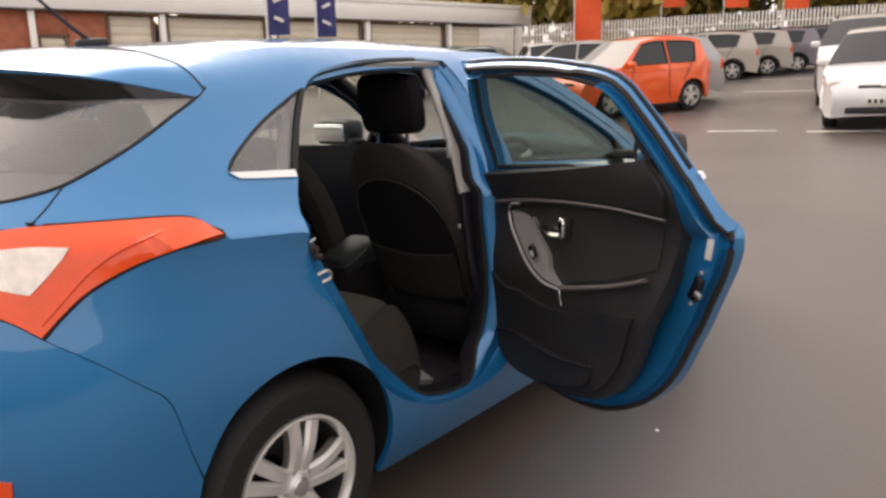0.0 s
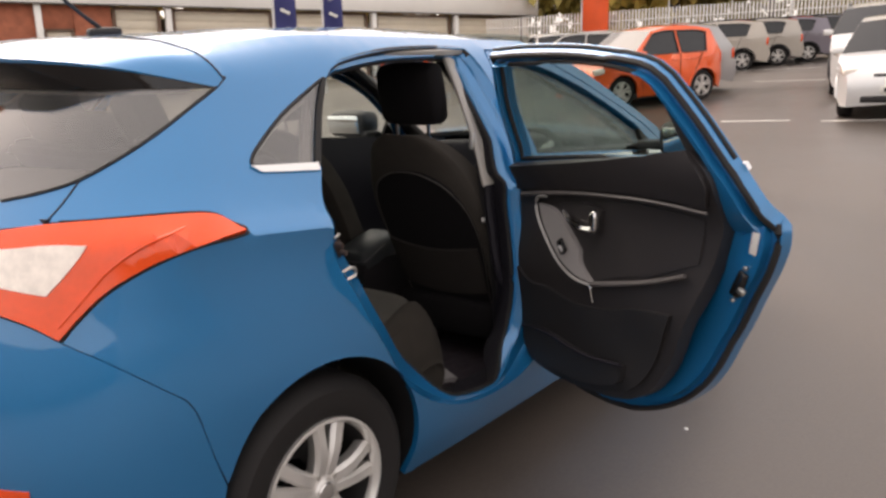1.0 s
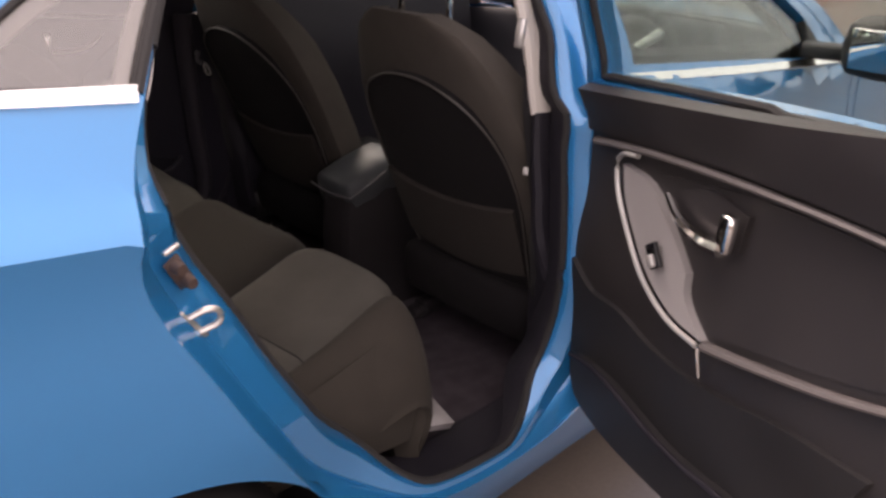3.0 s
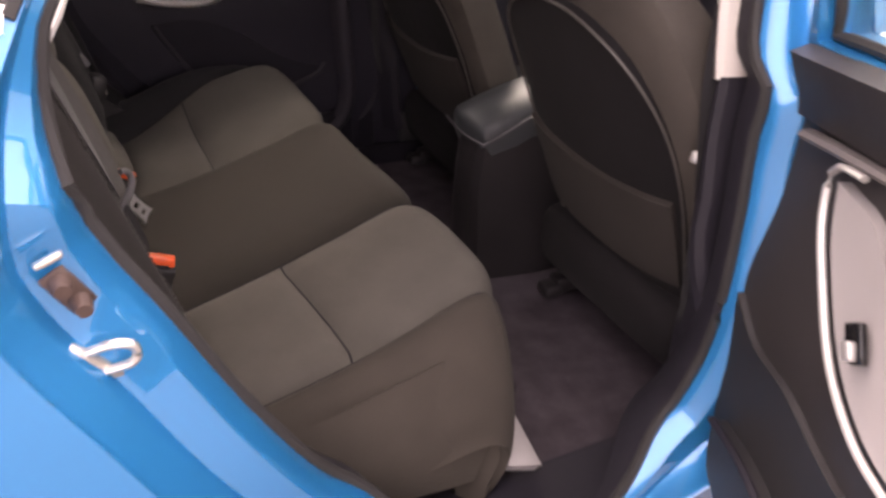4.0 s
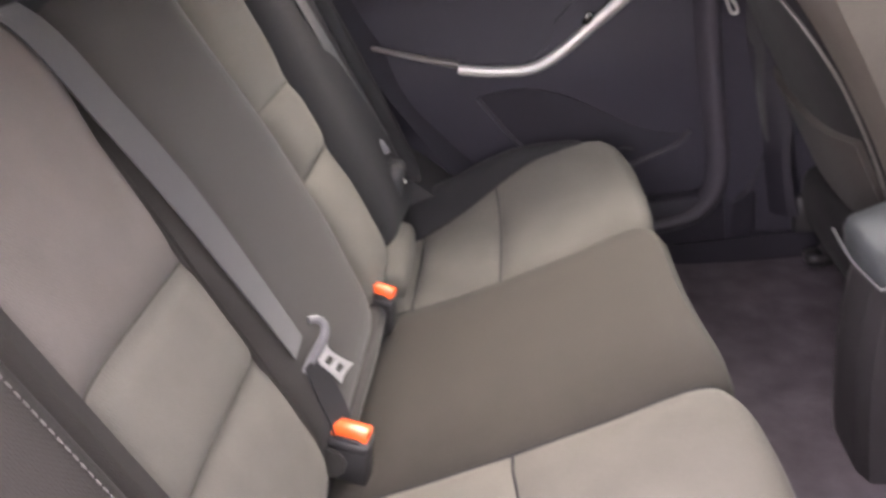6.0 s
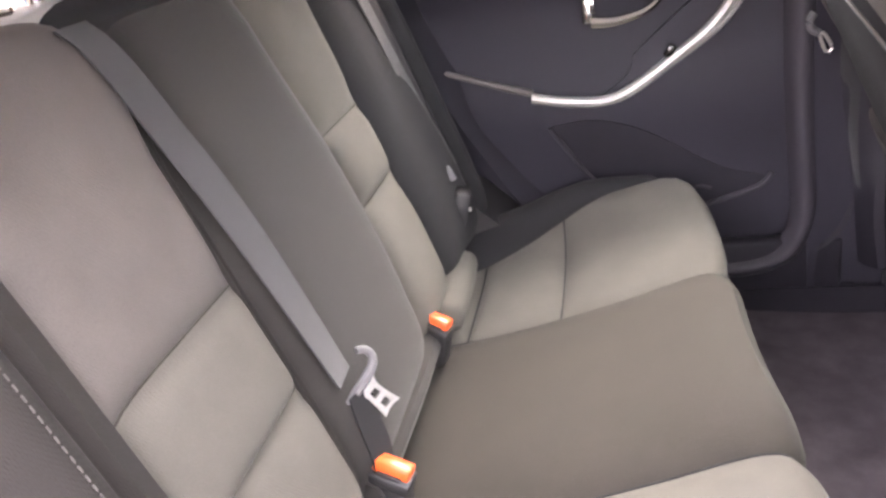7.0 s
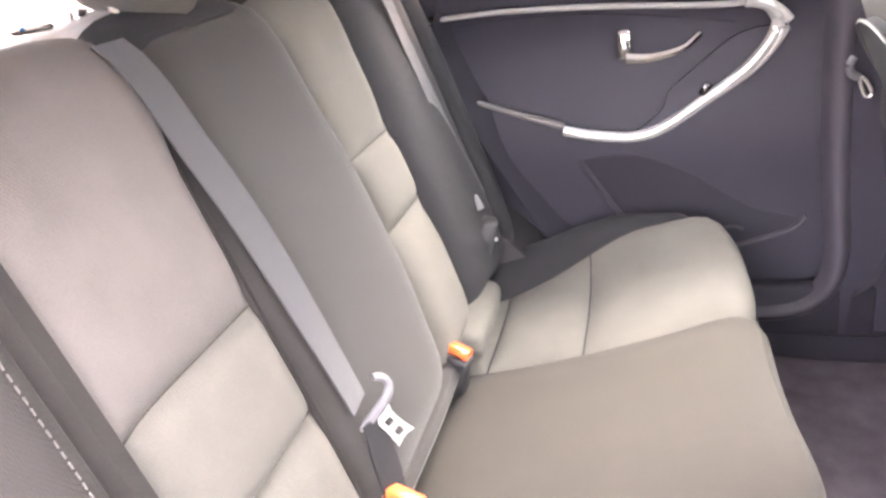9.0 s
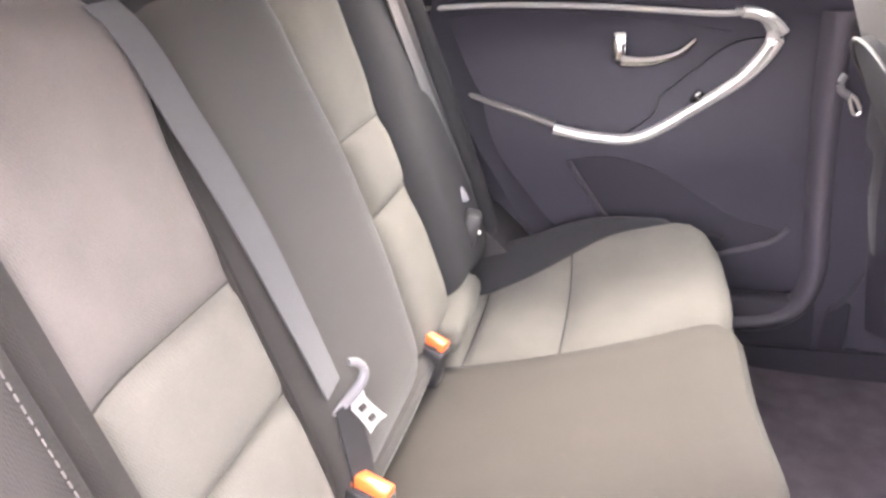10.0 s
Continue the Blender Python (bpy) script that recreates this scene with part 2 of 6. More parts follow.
def glass(name, tint, ior=1.55):
    """Thin car glass: a tinted see-through sheet with a mirror gloss."""
    m = bpy.data.materials.new(name)
    m.use_nodes = True
    nt = m.node_tree
    nt.nodes.clear()
    out = nt.nodes.new("ShaderNodeOutputMaterial")
    tr, gl, mix, fr = nt.nodes.new("ShaderNodeBsdfTransparent"), nt.nodes.new("ShaderNodeBsdfGlossy"), nt.nodes.new("ShaderNodeMixShader"), nt.nodes.new("ShaderNodeLayerWeight")
    tr.inputs["Color"].default_value = (*tint, 1)
    gl.inputs["Roughness"].default_value = 0.03
    power, scale = nt.nodes.new("ShaderNodeMath"), nt.nodes.new("ShaderNodeMath")
    power.operation, scale.operation = "POWER", "MULTIPLY_ADD"
    power.inputs[1].default_value = 4.0
    f0 = ((ior - 1) / (ior + 1)) ** 2 * 0.8
    scale.inputs[1].default_value, scale.inputs[2].default_value = 0.9 - f0, f0
    nt.links.new(fr.outputs["Facing"], power.inputs[0])
    nt.links.new(power.outputs[0], scale.inputs[0])
    nt.links.new(scale.outputs[0], mix.inputs[0])
    nt.links.new(tr.outputs[0], mix.inputs[1])
    nt.links.new(gl.outputs[0], mix.inputs[2])
    nt.links.new(mix.outputs[0], out.inputs["Surface"])
    return m


def paint(name, colour, metal=0.35, rough=0.32, gloss=1.5):
    """Car paint: a coloured base with fine flakes under a clear coat."""
    return surface(name, colour, rough, metal=metal, vary=0.06, scale=2.0, fine=2500, bump=0.02, coat=1.0, coat_rough=0.03, rough_vary=0.04, coat_ior=gloss)


BLUE = paint("blue_metallic_paint", (0.003, 0.188, 0.450), metal=0.40, rough=0.34, gloss=1.66)
BLACK = surface("black_plastic", (0.018, 0.017, 0.018), 0.55, vary=0.2, fine=600, bump=0.3)
GLOSS = surface("gloss_black", (0.008, 0.008, 0.009), 0.12, vary=0.1, bump=0.0, rough_vary=0.03)
RUBBER = surface("rubber", (0.016, 0.015, 0.015), 0.75, vary=0.25, fine=300, bump=0.2)
TYRE = surface("tyre_rubber", (0.011, 0.0095, 0.0095), 0.75, vary=0.35, scale=9, fine=180, bump=0.3)
ALLOY = surface("silver_alloy", (0.72, 0.70, 0.67), 0.32, metal=0.6, vary=0.08, bump=0.03)
CHROME = surface("chrome", (0.80, 0.79, 0.77), 0.10, metal=1.0, vary=0.03, bump=0.0, rough_vary=0.03)
SATIN = surface("satin_silver_trim", (0.55, 0.54, 0.52), 0.35, metal=0.6, vary=0.06, bump=0.03)
STEEL = surface("zinc_steel", (0.60, 0.58, 0.54), 0.35, metal=0.9, vary=0.12, bump=0.05)
RUSTY = surface("brown_rubber_stop", (0.050, 0.030, 0.024), 0.6, vary=0.3, bump=0.2)
LAMP_RED = surface("red_lamp_lens", (0.95, 0.088, 0.010), 0.14, vary=0.08, scale=20, fine=90, bump=0.06, coat=0.5)
LAMP_CLEAR = surface("clear_lamp_lens", (0.95, 0.86, 0.77), 0.15, vary=0.15, scale=25, fine=90, bump=0.08, coat=1.0)
GLASS = glass("side_glass", (0.87, 0.91, 0.89))
DOOR_GLASS = glass("door_glass", (0.66, 0.72, 0.69))
GLASS_DARK = glass("privacy_glass", (0.76, 0.74, 0.72), ior=2.5)
LIGHT_CLOTH = weave("grey_beige_cloth", (0.075, 0.0700, 0.0612), sheen=0.04)
BACK_CLOTH = weave("dark_brown_back_cloth", (0.0205, 0.0184, 0.0173), sheen=0.10)
UPPER_CLOTH = weave("mauve_grey_cloth", (0.076, 0.0675, 0.0625), sheen=0.04)
# brown-grey cloth made lighter for the side lit by the open door
LIT_SIDE_CLOTH = weave("lit_side_cloth", (0.040, 0.0345, 0.0288), sheen=0.03)
POCKET_CLOTH = weave("brown_pocket_cloth", (0.032, 0.0278, 0.0252), sheen=0.02)
MID_CLOTH = weave("brown_grey_cloth", (0.0265, 0.0232, 0.0196), sheen=0.03)
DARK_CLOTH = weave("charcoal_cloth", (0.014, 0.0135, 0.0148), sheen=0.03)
# carpet and dark trim colours are lifted with a purple cast for haze
CARPET = surface("dark_carpet", (0.058, 0.049, 0.057), 0.95, vary=0.35, scale=18, fine=500, bump=0.6, sheen=0.0, spec=0.08)
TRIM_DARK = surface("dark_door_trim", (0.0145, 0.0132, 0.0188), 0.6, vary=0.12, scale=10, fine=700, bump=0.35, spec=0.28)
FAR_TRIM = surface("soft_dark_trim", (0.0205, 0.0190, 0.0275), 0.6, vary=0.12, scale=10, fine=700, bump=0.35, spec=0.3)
PILLAR_TRIM = surface("grey_pillar_trim", (0.033, 0.0297, 0.0375), 0.6, vary=0.12, scale=10, fine=700, bump=0.3, spec=0.3)
DOOR_TRIM = surface("near_door_trim", (0.0255, 0.0225, 0.0230), 0.46, vary=0.14, scale=8, fine=700, bump=0.3)
BOLSTER_CLOTH = weave("brown_bolster_cloth", (0.0165, 0.0142, 0.0133), sheen=0.02)
TRIM_GREY = surface("grey_trim", (0.11, 0.10, 0.097), 0.5, vary=0.08, fine=700, bump=0.25)
PULL_GREY = surface("pale_switch_panel", (0.28, 0.265, 0.26), 0.45, vary=0.08, fine=700, bump=0.2)
TRIM_LIGHT = surface("pale_pillar_trim", (0.52, 0.49, 0.45), 0.6, vary=0.05, fine=500, bump=0.2)
LINING = surface("pale_headlining", (0.68, 0.66, 0.63), 0.9, vary=0.06, fine=500, bump=0.3)
BELT = weave("grey_belt_webbing", (0.0275, 0.0272, 0.0290), scale=1500, vary=0.12, sheen=0.25)
GRIP = surface("grey_grip_plastic", (0.085, 0.082, 0.088), 0.5, vary=0.1, fine=500, bump=0.1)
ORANGE_PUSH = surface("orange_push_button", (0.74, 0.095, 0.020), 0.35, vary=0.05, bump=0.02)
GREEN_TAG = surface("green_tag", (0.01, 0.25, 0.14), 0.6)
# console black raised too, as haze lifts the dark parts
CONSOLE_DARK = surface("dark_console_plastic", (0.021, 0.019, 0.0205), 0.42, vary=0.15, scale=10, fine=700, bump=0.3, spec=0.3)
THREAD = surface("pale_thread", (0.050, 0.046, 0.043), 0.8)
CONSOLE_LID = surface("console_silver", (0.045, 0.049, 0.053), 0.5, metal=0.2, vary=0.06, bump=0.05)
TAG_WHITE = surface("white_label", (0.75, 0.74, 0.70), 0.5, vary=0.04, bump=0.0)
ZINC = surface("bright_zinc_plate", (0.62, 0.615, 0.61), 0.34, metal=0.8, vary=0.05, bump=0.02)
PIPING = surface("grey_piping", (0.060, 0.055, 0.050), 0.5, vary=0.1, bump=0.1)
MIRROR = surface("mirror_glass", (0.86, 0.87, 0.87), 0.02, metal=1.0, vary=0.0, bump=0.0, rough_vary=0.0)

# ---- ground: a wet car park that climbs gently away from the car ----
SLOPE = 0.056


def ground_z(x, y):
    d = x - 1.9
    return SLOPE * (d + math.sqrt(d * d + 0.5)) / 2 if d > -60 else 0.0


def asphalt():
    m = surface("wet_asphalt", (0.085, 0.070, 0.059), 0.38, vary=0.35, scale=0.45, fine=90, bump=0.5, rough_vary=0.18, spec=0.7)
    return m


ASPHALT = asphalt()
WHITE_LINE = surface("worn_white_paint", (0.62, 0.60, 0.56), 0.6, vary=0.25, scale=4, fine=60, bump=0.3)
bm = bmesh.new()
ks = [-300, -120, -60, -30, -15, -8, -4, -2, 0, 1, 1.5, 2, 2.5, 3, 4, 5, 7, 10, 15, 20, 30, 45, 60, 70, 120, 300, 900]
gs = [[bm.verts.new((x, y, ground_z(min(x, 70), y))) for y in (-600, -200, -80, -40, -20, -10, -5, 0, 5, 10, 20, 40, 80, 200, 600)] for x in ks]
for a, b in zip(gs, gs[1:]):
    for j in range(len(a) - 1):
        bm.faces.new((a[j], b[j], b[j + 1], a[j + 1]))
tagged(new("ground", to_mesh("ground", bm, ASPHALT, 3)), "wet brown-grey asphalt of a car park", "asphalt", kind="structure")


def on_ground(x, y, turn=0.0, dz=0.0):
    """A pose on the sloping ground."""
    z = ground_z(x, y)
    tilt = math.atan((ground_z(x + 0.5, y) - ground_z(x - 0.5, y)))
    return Matrix.Translation((x, y, z + dz)) @ Matrix.Rotation(-tilt, 4, "Y") @ Matrix.Rotation(radians(turn), 4, "Z")

# ---- the blue hatchback: x ahead, origin under the rear axle ----
SECTION = ((.16, .79), (.30, .845), (.50, .872), (.66, .882), (.80, .870), (.90, .857), (.970, .854), (1.003, .857), (1.014, .848), (1.035, .818), (1.10, .768), (1.25, .675), (1.36, .610), (1.40, .583), (1.44, .545), (1.472, .490), (1.51, .40))
PLAN = ((-.9, .93), (-.3, .972), (.3, .995), (1.0, 1.0), (1.9, .99), (2.7, .965), (3.4, .90))
REAR = ((.15, -.70), (.30, -.765), (.55, -.79), (.70, -.755), (.85, -.71), (1.0, -.66), (1.15, -.585), (1.35, -.42), (1.5, -.30))
TURN = ((.2, -.22), (1.0, -.22), (1.2, -.13), (1.36, -.02), (1.5, .06))
NOSE = ((.15, 3.34), (.30, 3.42), (.50, 3.45), (.65, 3.42), (.80, 3.30), (1.0, 3.1))
BEND, WRAP = 2.5, 0.75


def half(x, z):
    # the shoulder crease falls a little towards the front
    k = min(1, max(0, (z - .85) / .1)) * min(1, max(0, (1.12 - z) / .08))
    return lerp(SECTION, z + .08 * min(.35, max(-.3, x + .05)) * k) * lerp(PLAN, x)


def droop(x, z):
    # the roof's edge sinks towards the tail
    k = min(1, max(0, (.35 - x) / .45))
    return .035 * k * k * (3 - 2 * k) * min(1, max(0, (z - 1.37) / .10))


def skin(u, z):
    """A place on the right-hand skin: u runs along the car, then round the tail or the nose."""
    x0, xr = lerp(TURN, z), lerp(REAR, z)
    if u < x0:
        k = -1
    elif u > 2.75:
        x0, xr, k = 2.75, lerp(NOSE, z), 1
    else:
        return (u, -half(u, z), z - droop(u, z))
    a = min(abs(x0 - u) / WRAP, math.pi)
    s, c = math.sin(a), math.cos(a)
    r = (abs(s) ** BEND + abs(c) ** BEND) ** (-1 / BEND)
    x = x0 + (xr - x0) * r * s
    return (x, -half(x, z) * r * c, z - droop(x, z))


def tail_mid(z):
    return lerp(TURN, z) - WRAP * math.pi / 2


def sk(d):
    """The skin moved inwards by d."""
    def f(u, z):
        p = Vector(skin(u, z))
        return p - normal_at(skin, u, z) * d
    return f


car = thing("hatchback_car", "blue metallic five-door hatchback with an open rear door on wet asphalt", "car", pose(0, 0, 0))

ARCH = (-.02, .318, .352)


def arc(cx, cz, r, a0, a1, n=12):
    return [(cx + r * math.cos(radians(a0 + (a1 - a0) * i / n)), cz + r * math.sin(radians(a0 + (a1 - a0) * i / n))) for i in range(n + 1)]


# outlines on the skin: the rear door's cut, the quarter glass, the lamp, the hatch
CUT = chain([(.112, 1.125), (.19, 1.25), (.264, 1.346)], [(.264, 1.346), (.338, 1.389), (.554, 1.425), (.80, 1.438), (.985, 1.436)],
            [(.985, 1.436), (1.02, 1.34), (1.035, 1.2), (1.038, 1.03), (1.036, .7), (1.03, .52), (.995, .41), (.90, .348), (.767, .326), (.573, .343), (.40, .41), (.269, .513), (.177, .658), (.105, .801), (.056, .898), (.044, .968), (.074, 1.057), (.112, 1.125)])
FRONT_CUT = chain([(1.10, 1.436), (1.30, 1.425), (1.48, 1.39), (1.70, 1.30)], [(1.70, 1.30), (1.95, 1.17), (2.16, 1.03), (2.20, .95)],
                  [(2.20, .95), (2.19, .70), (2.16, .48), (2.10, .38), (1.95, .345), (1.5, .335), (1.20, .345), (1.09, .40), (1.056, .52), (1.052, 1.05), (1.055, 1.25), (1.075, 1.40), (1.10, 1.436)])
QUARTER = chain([(-.085, 1.150), (-.068, 1.176), (.068, 1.262), (.252, 1.348)], [(.252, 1.348), (.178, 1.25), (.103, 1.136)], [(.103, 1.136), (.0, 1.144), (-.085, 1.150)])
LAMP = chain([(-.198, 1.025), (-.235, 1.052), (-.31, 1.068), (-.501, 1.074), (-.732, 1.07), (-.885, 1.056), (-1.03, 1.035)], [(-1.03, 1.035), (-1.07, .97), (-1.03, .925)],
             [(-1.03, .925), (-.886, .895), (-.812, .876), (-.746, .848)], [(-.746, .848), (-.698, .895), (-.627, .947), (-.506, .992), (-.364, 1.017), (-.198, 1.025)])
TOP = 1.472
CREASE = [[(-.18 + .03 * i, 1.003 + dz - .08 * min(.35, max(-.3, .03 * i - .13))) for i in range(82)] for dz in (-.034, 0, .012, .034)]
body_edge = chain([(2.28, .19), (.335, .19)], arc(*ARCH, -20, 154), [(-.338, .47), (-.375, .55), (-.43, .675), (-.498, .724), (-.634, .797), (-.740, .842)],
                  [(-.740, .842), (-.694, .893), (-.624, .943), (-.506, .987), (-.364, 1.012), (-.190, 1.021)], [(-.190, 1.021), (-.232, 1.057), (-.31, 1.073), (-.501, 1.079), (-.732, 1.075), (-.772, 1.073)],
                  [(-.772, 1.073), (-.706, 1.112), (-.645, 1.156)], [(-.645, 1.156), (-.496, 1.206), (-.377, 1.249), (-.255, 1.295), (-.149, 1.331), (-.083, 1.357)],
                  [(-.083, 1.357), (-.10, 1.362), (-.148, 1.388), (-.187, 1.42), (-.225, 1.447), (-.26, TOP)], [(-.26, TOP), (.5, TOP), (1.2, TOP), (1.42, TOP)], [(1.42, TOP), (1.75, 1.335), (2.10, 1.135), (2.28, 1.01)], [(2.28, 1.01), (2.24, .7), (2.28, .19)])
fender_edge = chain([(2.29, .20), (2.25, .7), (2.29, .985)], [(2.29, .985), (2.6, .93), (2.95, .86), (3.12, .80)], [(3.12, .80), (3.10, .62), (3.02, .50)], arc(2.65, .318, .36, 30, 205), [(2.33, .16), (2.29, .20)])

for side_name, flip in (("right", False), ("left", True)):
    def side_part(name, bm, mat, label=""):
        return part(name, mirrored(bm) if flip else bm, mat, car, label)
    side_part("body_side", panel(skin, body_edge, [CUT, FRONT_CUT, QUARTER], thick=0.018, step=0.032, lines=CREASE), BLUE)
    side_part("front_fender", panel(skin, fender_edge, thick=0.015, step=0.05), BLUE)
    side_part("quarter_window", panel(sk(0.004), [p for p in QUARTER], thick=0.004, step=0.06), GLASS_DARK, "smoked quarter glass")
    strip = chain([(-.092, 1.150), (.108, 1.138)], [(.108, 1.138), (.102, 1.120)], [(.102, 1.120), (-.070, 1.134), (-.092, 1.150)])
    side_part("chrome_strip", panel(skin, strip, thick=0.012, lift=0.006, step=0.02), CHROME, "bright chrome strip")
    rim = [Vector(skin(p[0], p[1])) for p in QUARTER]
    side_part("window_seal", tube(rim, 0.005, 6, closed=True), RUBBER, "black rubber seal")
    lamp = part("tail_lamp", mirrored(panel(skin, LAMP, thick=0.03, lift=0.007, step=0.03)) if flip else panel(skin, LAMP, thick=0.03, lift=0.007, step=0.03), LAMP_RED, car, "glossy orange-red tail lamp")
    clear = chain([(-.69, 1.03), (-.80, 1.03), (-1.0, 1.012)], [(-1.0, 1.012), (-1.01, .965)], [(-1.01, .965), (-.86, .945), (-.775, .935)], [(-.775, .935), (-.73, .98), (-.69, 1.03)])
    cl = panel(skin, clear, thick=0.02, lift=0.010, step=0.03)
    part("reversing_lens", mirrored(cl) if flip else cl, LAMP_CLEAR, lamp, "pale reversing lens")
    rib = tube([Vector(skin(u, z)) - Vector((0, .0095, 0)) for u, z in spline([(-.755, .875), (-.70, .93), (-.64, .985), (-.55, 1.03), (-.40, 1.052)], .02)], 0.004, 6)
    part("lens_rib", mirrored(rib) if flip else rib, LAMP_RED, lamp)
    lo = tube([Vector(skin(u, z)) for u, z in spline([(-.746, .844), (-.698, .890), (-.627, .942), (-.506, .987), (-.364, 1.012), (-.192, 1.022), (-.235, 1.056), (-.31, 1.073), (-.501, 1.079), (-.732, 1.075)], .02)], 0.003, 6)
    part("lamp_seal", mirrored(lo) if flip else lo, RUBBER, lamp)
    # arch liner
    for cx, r in ((-.02, .36), (2.65, .365)):
        liner = bmesh.new()
        ring = []
        for k in range(19):
            a = radians(-25 + 230 * k / 18)
            x, z = cx + r * math.cos(a), .318 + r * math.sin(a)
            yo = -half(x, max(z, .17)) + .016
            ring.append((liner.verts.new((x, yo, z)), liner.verts.new((x, -.55, z)), liner.verts.new((cx, -.55, .318))))
        for p, q in zip(ring, ring[1:]):
            liner.faces.new((p[0], q[0], q[1], p[1]))
            liner.faces.new((p[1], q[1], q[2]))
        side_part("arch_liner", liner, BLACK, "black wheel-arch liner")
    sill = sheet(lambda x, s: (x, -.80 + s * .10, .20 - s * .02), [.36 + i * .19 for i in range(11)], [0, .5, 1], 0.01)
    side_part("sill_underside", sill, BLACK)

# roof: crowned between the two rails
CROWN = ((-.12, 1.478), (.05, 1.490), (.3, 1.508), (.8, 1.528), (1.2, 1.520), (1.45, 1.490))


def roof_at(u, s):
    x, y, z = skin(u, TOP)
    return (x, -(y + 0.001) * s, z + (lerp(CROWN, x) - z) * (1 - abs(s) ** 2.4))


part("roof", sheet(roof_at, [-.262 + 1.70 * i / 24 for i in range(25)], [-1 + 2 * j / 20 for j in range(21)], 0.015), BLUE, car)

# tailgate, rear glass, spoiler, bumper
gate = chain([(-.772, 1.070), (-.706, 1.108), (-.648, 1.150)], [(-.648, 1.150), (-.761, 1.127), (-.869, 1.111), (-1.1, 1.095), (tail_mid(1.09), 1.09)],
             [(tail_mid(z), z) for z in (1.09, 1.0, .9, .8, .745)], [(tail_mid(.745), .745), (-1.12, .75), (-1.06, .80), (-1.035, .92)], [(-1.035, .92), (-1.075, .97), (-1.034, 1.040)], [(-1.034, 1.040), (-.885, 1.061), (-.772, 1.070)])
part("tailgate", mirrored(panel(skin, gate, thick=0.02, step=0.045), both=True), BLUE, car)
rear_glass = chain([(-.648, 1.154), (-.496, 1.204), (-.377, 1.247), (-.255, 1.293), (-.149, 1.329)], [(-.149, 1.329), (-.157, 1.340), (-.335, 1.343), (-.474, 1.341), (-.714, 1.345), (-.935, 1.352), (tail_mid(1.357), 1.357)],
                   [(tail_mid(z), z) for z in (1.357, 1.3, 1.2, 1.095)], [(tail_mid(1.095), 1.095), (-1.1, 1.10), (-.869, 1.116), (-.761, 1.131), (-.648, 1.154)])
rear_pane = part("rear_window", mirrored(panel(sk(0.003), rear_glass, thick=0.004, step=0.05), both=True), GLASS_DARK, car, "smoked rear glass")
rear_pane.visible_shadow = False
seam = [Vector(skin(u, z)) for u, z in spline([(-.869, 1.113), (-.761, 1.129), (-.648, 1.153), (-.496, 1.204), (-.377, 1.247), (-.255, 1.293), (-.149, 1.329), (-.083, 1.357)], .02)]
for flip in (False, True):
    bm = tube(seam, 0.0045, 6)
    part("rear_window_seal", mirrored(bm) if flip else bm, RUBBER, car)
    bm = tube([Vector(skin(u, z)) for u, z in spline([(-.648, 1.153), (-.706, 1.110), (-.774, 1.070)], .02)], 0.0022, 6)
    part("gate_gap", mirrored(bm) if flip else bm, RUBBER, car)


# the spoiler runs on from the roof: its shut line, its lip and the top of the glass, from the middle outwards
SHUT = ((0, (-.105, 0, 1.479)), (.35, (-.105, .20, 1.472)), (.60, (-.105, .40, 1.451)), (.75, (-.100, .495, 1.431)), (.83, (-.092, .545, 1.417)), (.92, (-.080, .592, 1.386)), (1, (-.066, .613, 1.353)))
LIP = ((0, (-.500, 0, 1.420)), (.35, (-.488, .20, 1.417)), (.55, (-.452, .35, 1.4095)), (.68, (-.381, .45, 1.3995)), (.80, (-.296, .53, 1.3835)), (.91, (-.190, .582, 1.358)), (1, (-.090, .617, 1.334)))
CREST = ((0, (-.425, 0, 1.350)), (.35, (-.418, .20, 1.345)), (.55, (-.380, .37, 1.338)), (.68, (-.330, .475, 1.335)), (.80, (-.262, .545, 1.334)), (.91, (-.180, .592, 1.334)), (1, (-.088, .616, 1.332)))


def along_line(line, s):
    k = abs(s)
    p = Vector(tuple(lerp(tuple((q, v[i]) for q, v in line), k) for i in range(3)))
    p.y *= 1 if s > 0 else -1
    return p


def spoiler_at(s, t):
    p = along_line(SHUT, s).lerp(along_line(LIP, s), t)
    p.z += (.016 * (1 - s ** 4)) * math.sin(math.pi * t)
    return p


def under_at(s, t):
    return (along_line(LIP, s) + Vector((.006, 0, -.010 * (1 - s ** 4)))).lerp(along_line(CREST, s) + Vector((.004, 0, 0)), t)


ss = [-1 + 2 * i / 48 for i in range(49)]
bm = bmesh.new()
rows = [[bm.verts.new(spoiler_at(s, t)) for s in ss] for t in [.006, .15, .3, .45, .6, .75, .9, .97, 1.0]]
rows.append([bm.verts.new(under_at(s, 0)) for s in ss])
for a, b in zip(rows, rows[1:]):
    for j in range(48):
        bm.faces.new((a[j], a[j + 1], b[j + 1], b[j]))
spoiler = part("roof_spoiler", bm, BLUE, car)
part("spoiler_underside", sheet(under_at, ss, [0, .25, .5, .75, 1], .004), GLOSS, spoiler, "gloss black underside")
gap = [along_line(SHUT, s) + Vector((0, 0, .0005)) for s in ss]
part("spoiler_gap", tube(gap, 0.0024, 6), RUBBER, spoiler)
part("header_lining", sheet(lambda s, t: (along_line(SHUT, s * .9) + Vector((.04, 0, -.035))).lerp(along_line(CREST, s * .9) + Vector((.03, 0, -.004)), t), [i / 8 - 1 for i in range(17)], [0, .5, 1], .008), LINING, car, "pale tailgate lining")
